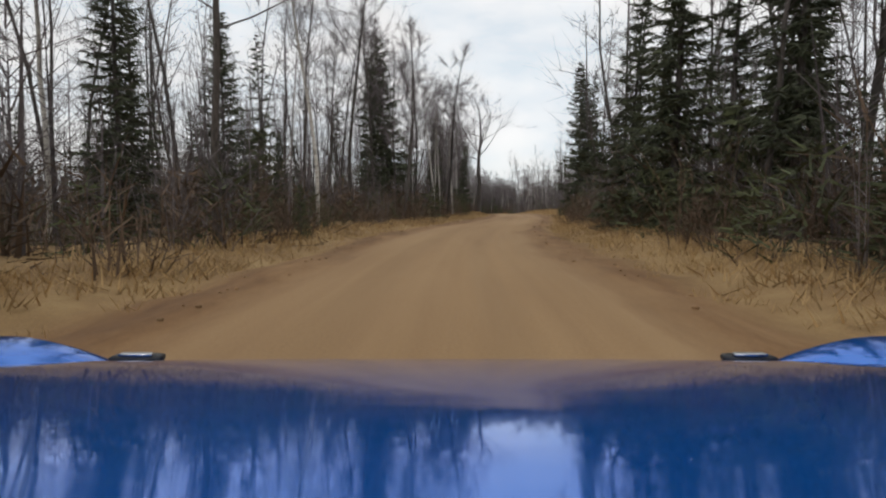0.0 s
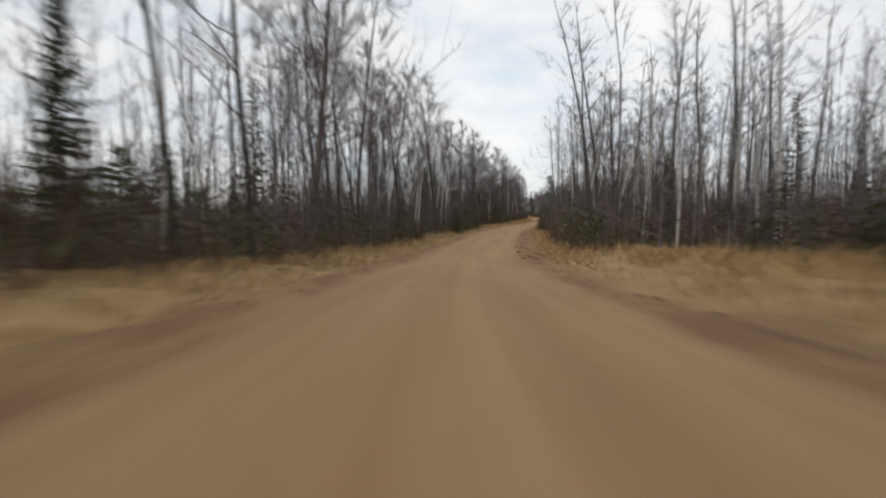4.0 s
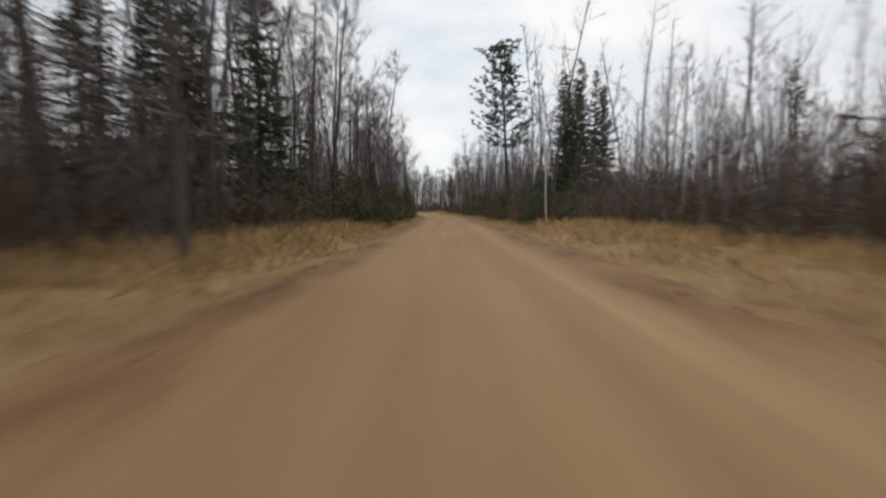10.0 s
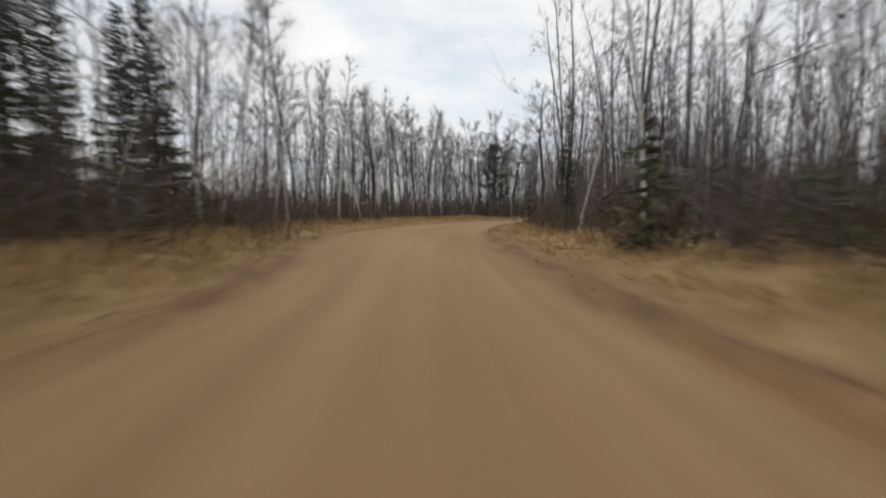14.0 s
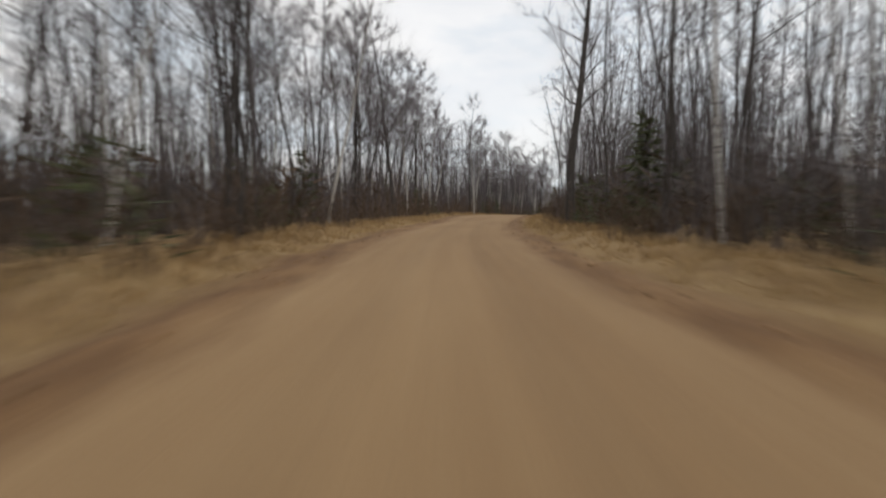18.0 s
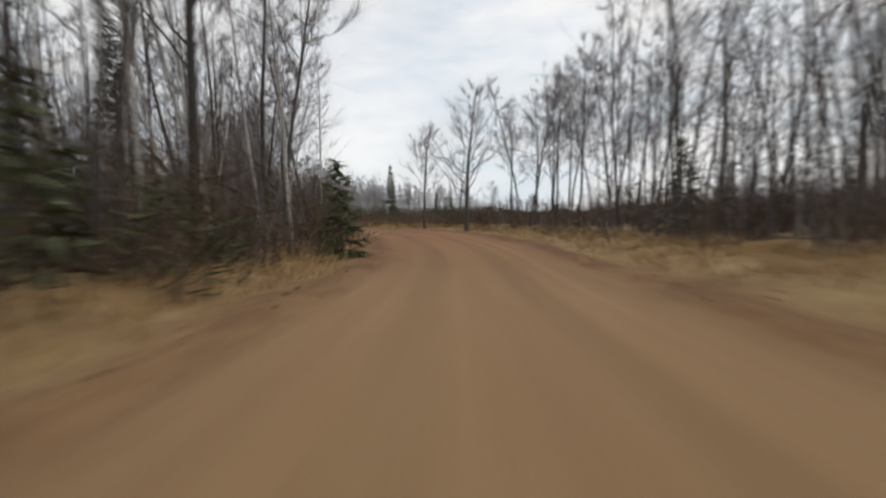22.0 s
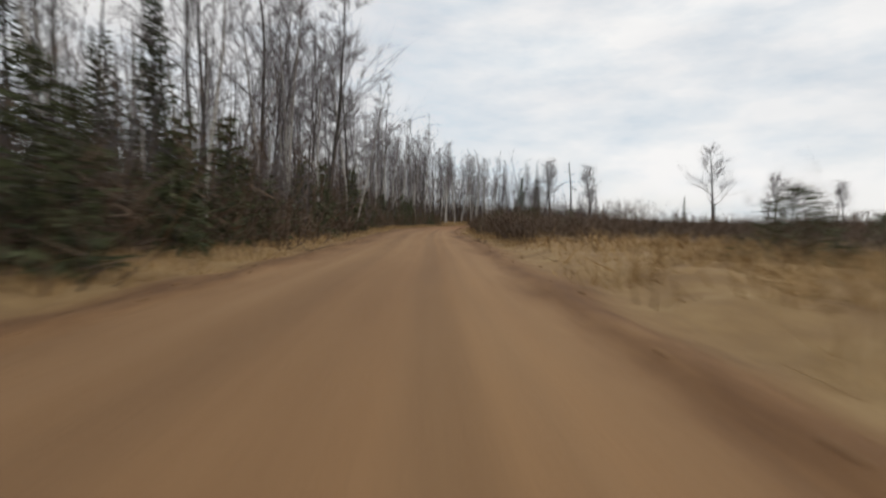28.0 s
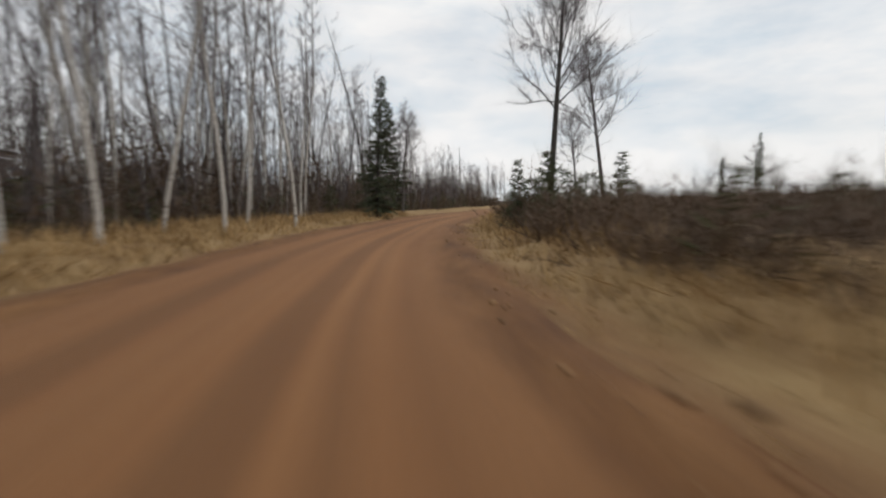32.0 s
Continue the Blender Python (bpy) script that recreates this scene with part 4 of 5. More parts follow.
END_TREES = [
    ("round_bush", 50.1, 380.7, 1.9),
    ("round_bush", 50.0, 379.2, 1.7),
    ("round_bush", 50.2, 383.2, 1.9),
    ("round_bush", 49.8, 378.8, 1.6),
    ("round_bush", 346.2, 704.0, 2.4),
    ("round_bush", 345.4, 703.1, 2.7),
    ("round_bush", 346.6, 701.8, 2.6),
    ("round_bush", 348.9, 700.0, 2.3),
    ("round_bush", 342.5, 695.4, 2.0),
    ("round_bush", 323.3, 694.9, 1.8),
    ("round_bush", 269.3, 660.8, 2.6),
    ("round_bush", 257.7, 648.5, 2.6),
    ("round_bush", 244.2, 621.6, 3.4),
    ("round_bush", 248.2, 621.3, 3.0),
    ("stout_birch", 344.6, 721.1, 15.0),
    ("stout_birch", 325.8, 716.9, 15.0),
    ("stout_birch", 276.3, 688.5, 14.0),
    ("round_crowned_tree", 374.5, 715.5, 9.5),
    ("round_crowned_tree", 371.5, 700.0, 8.5),
    ("round_crowned_tree", 341.6, 663.8, 8.0),
    ("round_crowned_tree", 351.2, 662.1, 7.5),
    ("round_crowned_tree", 343.5, 655.8, 7.0),
    ("bare_tree", 335.4, 657.0, 6.0),
    ("spruce_tree", 380.8, 682.3, 7.0),
]
END_TREES_B = [
    ("bare_tree", 239.7, 662.8, 16.0),
    ("bare_tree", 242.3, 665.8, 16.0),
    ("spruce_tree", 238.6, 662.5, 12.0),
    ("bare_tree", 247.3, 669.3, 16.0),
    ("bare_tree", 258.0, 675.5, 14.0),
    ("birch_tree", 265.7, 680.5, 13.0),
    ("bare_tree", 244.4, 668.0, 17.0),
    ("spruce_tree", 242.1, 667.5, 10.0),
    ("birch_tree", 345.5, 722.0, 15.0),
    ("birch_tree", 343.9, 719.4, 13.0),
    ("birch_tree", 353.6, 721.8, 15.0),
    ("birch_tree", 352.9, 719.7, 14.0),
    ("birch_tree", 360.1, 718.9, 15.0),
    ("spruce_tree", 382.5, 718.5, 12.0),
    ("spruce_tree", 400.7, 678.8, 6.0),
    ("broad_bare_tree", 417.6, 668.0, 9.0),
    ("birch_tree", 322.7, 713.3, 16.0),
    ("birch_tree", 326.2, 713.5, 16.0),
    ("birch_tree", 318.6, 712.2, 16.0),
    ("birch_tree", 316.1, 712.3, 15.0),
    ("bare_tree", 313.8, 712.2, 16.0),
    ("birch_tree", 310.2, 710.4, 16.0),
    ("bare_tree", 234.7, 613.6, 10.0),
]
EDGE_TREES = [
    ("broad_bare_tree", 221.0, 634.0, 15.0),
    ("bare_tree", 215.0, 627.3, 14.0),
    ("birch_tree", 218.8, 630.6, 13.0),
    ("birch_tree", 222.5, 636.5, 12.0),
    ("stout_birch", 212.2, 620.1, 13.0),
    ("stout_birch", 213.7, 620.9, 13.0),
    ("stout_birch", 211.0, 620.3, 12.0),
    ("bare_tree", 216.9, 630.9, 14.0),
    ("birch_tree", 276.1, 688.0, 14.0),
    ("bare_tree", 281.9, 693.7, 16.0),
    ("bare_tree", 286.1, 692.9, 15.0),
    ("birch_tree", 295.9, 699.9, 12.0),
    ("birch_tree", 322.4, 717.4, 14.0),
    ("birch_tree", 325.8, 716.9, 15.0),
    ("birch_tree", 327.9, 716.9, 15.0),
    ("birch_tree", 331.4, 716.2, 14.0),
    ("birch_tree", 335.9, 715.5, 15.0),
    ("birch_tree", 338.2, 715.1, 13.0),
    ("birch_tree", 344.5, 715.4, 14.0),
    ("birch_tree", 351.1, 715.5, 14.0),
    ("spruce_tree", 366.9, 715.8, 11.0),
    ("young_fir", 346.2, 704.5, 2.6),
    ("young_fir", 344.3, 703.5, 2.6),
    ("young_fir", 350.9, 699.9, 3.0),
]
GATE_TREES = [
    ("bare_tree", 153.6, 547.7, 17.0),
    ("bare_tree", 150.0, 568.6, 15.0),
    ("birch_tree", 147.7, 566.8, 13.0),
    ("bare_tree", 154.9, 572.2, 15.0),
    ("bare_tree", 44.9, 249.8, 15.0),
    ("spruce_tree", 42.7, 234.9, 6.0),
    ("spruce_tree", 42.8, 231.8, 7.5),
    ("spruce_tree", 46.3, 254.6, 8.0),
    ("spruce_tree", 22.8, 239.3, 9.0),
    ("spruce_tree", 22.8, 247.6, 9.0),
    ("birch_tree", 29.2, 251.1, 11.0),
    ("spruce_tree", 59.4, 321.8, 13.0),
    ("spruce_tree", 59.2, 317.8, 13.0),
    ("spruce_tree", 62.5, 329.4, 14.0),
    ("spruce_tree", 63.6, 325.2, 14.0),
    ("spruce_tree", 63.8, 323.2, 12.0),
    ("spruce_tree", 59.7, 319.7, 12.0),
    ("young_fir", 43.5, 318.1, 1.5),
    ("young_fir", 43.2, 316.1, 1.4),
    ("young_fir", 43.8, 321.0, 1.6),
    ("young_fir", 58.9, 343.1, 3.2),
    ("young_fir", 58.6, 337.1, 2.6),
    ("young_fir", 58.9, 332.0, 2.0),
    ("young_fir", 59.5, 326.8, 2.2),
]
CORNER_TREES = [
    ("bare_tree", 219.5, 597.0, 13.0),
    ("bare_tree", 220.7, 594.2, 14.0),
    ("bare_tree", 218.2, 595.4, 13.0),
    ("bare_tree", 224.5, 592.5, 14.0),
    ("bare_tree", 227.0, 597.5, 13.0),
    ("bare_tree", 221.5, 589.8, 14.0),
    ("bare_tree", 216.5, 591.5, 13.0),
    ("bare_tree", 213.5, 589.5, 14.0),
    ("bare_tree", 226.0, 588.0, 14.0),
    ("bare_tree", 212.0, 586.2, 15.0),
    ("bare_tree", 217.0, 586.5, 14.0),
    ("bare_tree", 209.5, 582.5, 14.0),
    ("bare_tree", 214.0, 582.0, 14.0),
    ("spruce_tree", 13.9, 50.4, 13.0),
    ("spruce_tree", 14.8, 54.2, 14.5),
]
PULL_OFF_TREES = [
    ("broad_bare_tree", 52.2, 469.4, 17.5),
    ("broad_bare_tree", 55.1, 471.8, 18.5),
    ("bare_tree", 60.6, 478.5, 19.5),
    ("broad_bare_tree", 63.6, 482.5, 18.0),
    ("birch_tree", 67.0, 485.7, 14.0),
    ("bare_tree", 48.3, 464.4, 13.0),
    ("birch_tree", 58.3, 474.0, 15.0),
    ("bare_tree", 41.0, 458.0, 14.0),
]
GATE_TREES_B = [
    ("oak_tree", 240.3, 661.2, 15.0),
    ("oak_tree", 22.2, 146.5, 12.0),
    ("bare_tree", 4.2, 154.3, 15.0),
    ("bare_tree", 7.0, 170.0, 14.0),
]

for name, x, y, h in LANDMARKS + LANDMARKS_B + SOUTH_TREES + MIDDLE_TREES \
        + BEND_TREES + CLEARING_TREES \
        + END_TREES + END_TREES_B + EDGE_TREES + GATE_TREES + CORNER_TREES + PULL_OFF_TREES + GATE_TREES_B:
    stand(name, x, y, h)
stand("bare_tree", 158.6, 554.7, 13.0)
stand("spruce_tree", 249.6, 637.7, 10.2, variant=0)
for i in range(9):
    stand("birch_tree", 66.2 + 4.5 * math.sin(i * 2.4), 482.1 + 3.5 * math.cos(i * 1.7), 10.5 + 0.5 * (i % 4), turn=i * 9 - 20, variant=3 - i % 2)

for i in range(18):
    # low bushes on the inside of the last bend
    bx, by = road_at(898 + 2.9 * i, 5.4 + 2.6 * math.sin(i * 1.9) ** 2 + (i % 3) * 0.9)
    stand("round_bush", bx, by, 1.1 + 0.45 * (i * 7 % 4))
for i in range(26):
    # the row of leaning birches on the outside of the last bend
    bx, by = road_at(922 + 2.3 * i, -(7.2 + 3.0 * math.sin(i * 2.1) ** 2 + (i % 3) * 1.6))
    stand("birch_tree", bx, by, 12.5 + 0.9 * (i % 4), lean=2.0 + 3.0 * math.sin(i * 1.3))

# ---------------------------------------------------------------- the woods on both sides
# from s: brush line, tree line, bare, birch, spruce, larch, young, how dense the trees, how high the brush
WOODS_LEFT = [
    (0, 5.0, 6.0, 5, 1, 2.4, 0, 2, 1.0, 1.6), (140, 5.0, 6.0, 6, 1, 1.0, 0, 2, 1.1, 1.6), (175, 5.5, 6.5, 5, 2, 1, 0, 2, 1.0, 1.4), (250, 5.2, 6.0, 6, 1, 0.6, 0, 3, 1.1, 1.8),
    (285, 4.3, 5.5, 4, 2, 1.5, 0, 4, 1.1, 2.0), (306, 5.8, 6.5, 5, 2, 1.2, 0, 3, 1.1, 1.8),
]
WOODS_LEFT_MIDDLE = [
    (345, 6.5, 7.5, 3, 1, 1.2, 4, 3, 1.1, 2.4), (405, 6.5, 7.0, 4, 0, 1.6, 2, 1, 1.1, 2.4),
    (430, 4.2, 5.8, 6, 1, 0.4, 0, 4, 1.1, 1.8), (490, 6.5, 7.5, 6, 1, 0, 0, 1, 1.0, 2.0), (540, 9.0, 10.0, 3, 5, 0.5, 0, 1, 1.0, 1.6),
    (600, 5.2, 6.5, 8, 2, 0, 0, 0.8, 1.05, 1.8),
]
WOODS_LEFT_NORTH = [
    (720, 5.0, 6.5, 5, 4, 0.5, 0, 1, 1.1, 1.6), (750, 4.6, 5.6, 6, 6, 0.2, 0, 4, 1.4, 2.1), (785, 5.5, 6.5, 5, 5, 0.5, 0, 4, 1.4, 1.8),
    (838, 4.8, 5.8, 6, 5, 1.0, 0, 6, 1.56, 2.7), (890, 4.8, 5.8, 7, 7, 0.3, 0, 6, 1.56, 2.7), (950, 7.5, 8.5, 6, 8, 0.3, 0, 3, 1.56, 2.6),
]
WOODS_RIGHT = [
    (0, 5.5, 6.5, 3, 0, 4, 0, 3, 1.0, 1.5), (140, 5.0, 6.5, 6, 0, 0.8, 0, 2, 1.1, 1.8), (178, 11.0, 12.0, 6, 2, 0.3, 0, 3, 1.0, 1.2), (250, 5.5, 6.5, 6, 2, 0.5, 0, 3, 1.1, 1.7),
    (290, 4.8, 6.0, 5, 4, 1, 0, 4, 1.1, 1.8), (350, 6.5, 7.2, 3, 2, 3, 0, 3, 1.1, 1.3),
]
WOODS_RIGHT_MIDDLE = [
    (400, 8.5, 9.5, 5, 3, 0, 0, 0.3, 1.2, 2.4),
    (432, 4.8, 6.5, 6, 1, 0.6, 0, 5, 1.1, 1.6), (500, 5.5, 7.0, 8, 1, 0.0, 0, 1, 1.0, 1.6), (600, 5.6, 6.5, 8, 1, 0, 0, 1.0, 1.0, 1.7),
    (690, 6.0, 7.5, 9, 1, 0, 0, 0.5, 1.4, 1.7),
]
WOODS_RIGHT_NORTH = [
    (738, 6.1, 8.5, 9, 1, 0, 0, 0.3, 1.5, 1.5), (758, 6.1, 10.5, 9, 1, 0, 0, 0.2, 1.3, 1.3), (770, 6.1, 13.5, 9, 1, 0, 0, 0.2, 1.1, 1.3), (786, 5.6, 10.0, 1, 0, 0, 0, 0.2, 0.0, 1.45), (826, 4.8, 10.0, 1, 0, 0, 0, 0.2, 0.0, 1.75), (857, 12.5, 30.0, 1, 0, 0, 0, 0.2, 0.0, 1.2),
    (882, 4.9, 30.0, 1, 0, 0, 0, 0.2, 0.0, 1.7), (920, 5.4, 40.0, 1, 1, 0, 0, 0.2, 0.0, 1.45), (975, 6.5, 40.0, 1, 1, 0, 0, 0.2, 0.0, 1.2),
]
NAMES = ("bare_tree", "birch_tree", "spruce_tree", "larch_tree", "young_fir")
HEIGHTS = {"bare_tree": (13, 19.5), "birch_tree": (10, 15), "spruce_tree": (6.5, 15), "larch_tree": (11, 16), "young_fir": (1.6, 4.2)}
LIMIT = {"bare_tree": 300, "birch_tree": 270, "spruce_tree": 280, "larch_tree": 60, "young_fir": 300}
OPEN_FROM = 792


def zone(zones, s):
    return [z for z in zones if z[0] <= s][-1]


LOW = {}


def low_shapes():
    """Lighter shapes of the same trees, for the woods behind the front rows."""
    for name, makers in (("bare_tree", [bare_tree(200 + i, 15, 0.055 + 0.015 * i, 0.30, 17, 0.24, 0.3) for i in range(4)]),
                         ("birch_tree", [birch_tree(210 + i, 13, 0.3, 0.08 * (i - 1)) for i in range(3)]),
                         ("spruce_tree", [spruce_tree(220 + i, 12, 0.30, 0.16, 0.06, 0.1) for i in range(2)]),
                         ("young_fir", [spruce_tree(230 + i, 3.2, 0.35, 0.30, 0.04, 0.05) for i in range(2)])):
        LOW[name] = [(t.arrays(), c.arrays()) for t, c in makers]


low_shapes()
LOW_HEIGHT = {"bare_tree": 15, "birch_tree": 13, "spruce_tree": 12, "young_fir": 3.2}
LOW_MATERIAL = {"bare_tree": (BARK, TWIG), "birch_tree": (BIRCH, TWIG), "spruce_tree": (BARK, NEEDLE), "young_fir": (BARK, FIR)}


def moved(arrays, x, y, z, turn, k, kz):
    v, q, t = arrays
    c, s = math.cos(turn), math.sin(turn)
    out = np.empty_like(v)
    out[:, 0], out[:, 1], out[:, 2] = (v[:, 0] * c - v[:, 1] * s) * k + x, (v[:, 0] * s + v[:, 1] * c) * k + y, v[:, 2] * kz + z
    return out, q, t


class Stuff:
    """Many small shapes in one object."""

    def __init__(self):
        self.by = {}

    def put(self, mat, arrays):
        self.by.setdefault(mat, Geo()).put(*arrays)

    def done(self, name, label, category, others=()):
        """One object for each material; others gives some materials a name, label and category of their own."""
        for mat, g in self.by.items():
            if g.n:
                own = {o[0]: o[1:] for o in others}.get(mat.name, (name, label, category))
                tagged(new(own[0], g.mesh(own[0], mat)), own[1], own[2], kind="stuff")


rng = np.random.default_rng(5)
# thick young firs at the road's edge: side, from s, to s, nearest, deep, low, high, how many
for side, s0, s1, near, deep, lo, hi, n in ((-1, 283, 305, 4.8, 5, 2.0, 4.2, 13), (-1, 312, 345, 6.2, 4, 2.0, 4.4, 14), (-1, 428, 482, 4.5, 4, 1.4, 4.4, 34), (-1, 772, 792, 6.2, 6, 1.4, 2.8, 12),
                                            (-1, 838, 945, 5.0, 5, 1.8, 4.6, 46), (1, 300, 345, 4.9, 4, 1.8, 4.2, 26), (1, 430, 500, 5.0, 5, 1.4, 3.6, 42),
                                            (1, 185, 250, 11.5, 4, 1.2, 2.2, 26), (-1, 783, 836, 9.0, 8, 2.6, 4.6, 48)):
    for i in range(n):
        x, y = road_at(s0 + (s1 - s0) * (i + rng.random()) / n, side * (near + deep * rng.random() ** 1.5))
        stand("young_fir", x, y, rng.uniform(lo, hi))
spots = []          # s, offset, kind
back = []
for sign, zones in ((-1, WOODS_LEFT + WOODS_LEFT_MIDDLE + WOODS_LEFT_NORTH), (1, WOODS_RIGHT + WOODS_RIGHT_MIDDLE + WOODS_RIGHT_NORTH)):
    s = 40.0
    while s < LENGTH - 4:
        z = zone(zones, s)
        weights = np.array(z[3:8], float)
        for row in range(4 if sign > 0 and OPEN_FROM < s else 6):
            if rng.random() > z[8] * 0.68:
                continue
            name = NAMES[rng.choice(5, p=weights / weights.sum())]
            off = max(z[2], half_width(s, sign) + 3.2) + row * 3.3 + rng.uniform(0, 3.2)
            if name == "young_fir":
                off = z[1] + (off - z[2])
            if name == "spruce_tree" and z[5] <= 1.5:
                off += 3.0
            (spots if row < 2 else back).append((s + rng.uniform(-1.6, 1.6), off * sign, name))
        s += 2.5


def clear(x, y, room):
    d, s = road_near(x, y)
    k = int(s[0])
    side = (x - LINE[k, 0]) * RIGHT[k, 0] + (y - LINE[k, 1]) * RIGHT[k, 1]
    return narrowed(d * np.sign(side), s)[0] > room


for s, off, name in spots:
    x, y = road_at(s, off)
    if not clear(x, y, 4.6):
        continue
    h = rng.uniform(*HEIGHTS[name])
    if s > 1015:
        h *= 0.6
    if off > 0 and 384 < s < 432:
        h *= 0.52
    if name == "spruce_tree" and zone(WOODS_LEFT + WOODS_LEFT_MIDDLE + WOODS_LEFT_NORTH if off < 0 else WOODS_RIGHT + WOODS_RIGHT_MIDDLE + WOODS_RIGHT_NORTH, s)[5] <= 1.5:
        h *= 0.5
    if COUNT.get(name, 0) < LIMIT[name]:
        stand(name, x, y, h, lean=rng.normal() * 1.5)
    else:
        back.append((s, off, name))

woods = Stuff()
for s, off, name in back:
    name = {"larch_tree": "spruce_tree"}.get(name, name)
    x, y = road_at(s, off)
    if not clear(x, y, 5.5):
        continue
    k = rng.uniform(*HEIGHTS[name]) / LOW_HEIGHT[name] * (0.6 if s > 1015 else 0.5 if off > 0 and 384 < s < 432 else 1.0)
    pick = LOW[name][rng.integers(len(LOW[name]))]
    turn, g = rng.uniform(0, 6.28), ground_z(x, y)
    for part_arrays, mat in zip(pick, LOW_MATERIAL[name]):
        woods.put(mat, moved(part_arrays, x, y, g, turn, k * 1.1, k))

# the far edge of the cleared land
for i in range(430):
    s, off = rng.uniform(690, 1090), rng.uniform(95, 190)
    x, y = road_at(s, off)
    if i % 3 == 0:
        x, y = 330 + rng.uniform(0, 260), rng.uniform(560, 700) + rng.uniform(-30, 30)
    if not clear(x, y, 60):
        continue
    name = ("bare_tree", "bare_tree", "birch_tree", "spruce_tree")[rng.integers(4)]
    k = rng.uniform(0.35, 0.6) * (0.8 if name == "spruce_tree" else 1)
    pick = LOW[name][rng.integers(len(LOW[name]))]
    turn, g = rng.uniform(0, 6.28), ground_z(x, y)
    for part_arrays, mat in zip(pick, LOW_MATERIAL[name]):
        woods.put(mat, moved(part_arrays, x, y, g, turn, k * 1.3, k))
# deeper in, thin trees fading into one another
def deep_tree(seed, h=14.0, n=64):
    """A slender tree deep in the wood: a thin trunk and a haze of rising twigs."""
    rng = np.random.default_rng(seed)
    g = Geo()
    g.slivers([(0, 0, -0.3)] * 2, [(rng.normal() * 0.6, rng.normal() * 0.6, h)] * 2, 0.15, rng=rng)
    u = rng.uniform(0.12, 0.97, n)
    at = np.stack([u * 0, u * 0, u * h], 1)
    way = np.stack([rng.normal(size=n) * (1.1 - u) * 2.0, rng.normal(size=n) * (1.1 - u) * 2.0, rng.uniform(0.6, 2.4, n)], 1)
    g.slivers(at, at + way, 0.034, rng=rng)
    return g.arrays()


DEEP = [deep_tree(500 + i) for i in range(5)]
for sign, s0, s1, near, n in ((-1, 90, 1030, 20, 3300), (1, 90, 780, 20, 2300), (-1, 745, 1000, 14, 700)):
    for i in range(n):
        s = rng.uniform(s0, s1)
        x, y = road_at(s, sign * rng.uniform(near, 45 if s > 680 and sign > 0 else 80))
        if clear(x, y, near):
            k = rng.uniform(0.6, 1.15)
            woods.put(DIM, moved(DEEP[rng.integers(5)], x, y, ground_z(x, y), rng.uniform(0, 6.28), k * 1.2, k))
SAPLINGS = [deep_tree(520 + i, 6.0, 30) for i in range(5)]
for sign, s0, s1, near, n in ((-1, 100, 1040, 8, 4200), (1, 100, 775, 8, 3000)):
    for i in range(n):
        s = rng.uniform(s0, s1)
        x, y = road_at(s, sign * (near + 42 * rng.random() ** 1.5))
        if clear(x, y, 7.0):
            k = rng.uniform(0.5, 1.15)
            woods.put(DIM, moved(SAPLINGS[rng.integers(5)], x, y, ground_z(x, y), rng.uniform(0, 6.28), k * 1.1, k))
woods.done("far_woods", "dense leafless woods with dark spruces behind the front trees", "woods")

# undergrowth
brush = Stuff()
SHRUBS = [shrub(300 + i, 1.2, 9, 6, 0.016).arrays() for i in range(4)]
THICKETS = [shrub(310 + i, 3.2, 11, 7, 0.016, 0.22).arrays() for i in range(4)]
COARSE = [shrub(320 + i, 3.0, 8, 4, 0.07, 0.32).arrays() for i in range(4)]


TUFTS = [tuft(400 + i, 0.4).arrays() for i in range(4)]
SCRUB = [evergreen_scrub(330 + i).arrays() for i in range(4)]


def grow(shapes, mat, s, off, k, stretch, room=4.4):
    x, y = road_at(s + rng.uniform(-1, 1), off)
    if clear(x, y, room):
        brush.put(mat, moved(shapes[rng.integers(4)], x, y, ground_z(x, y), rng.uniform(0, 6.28), k * stretch, k))


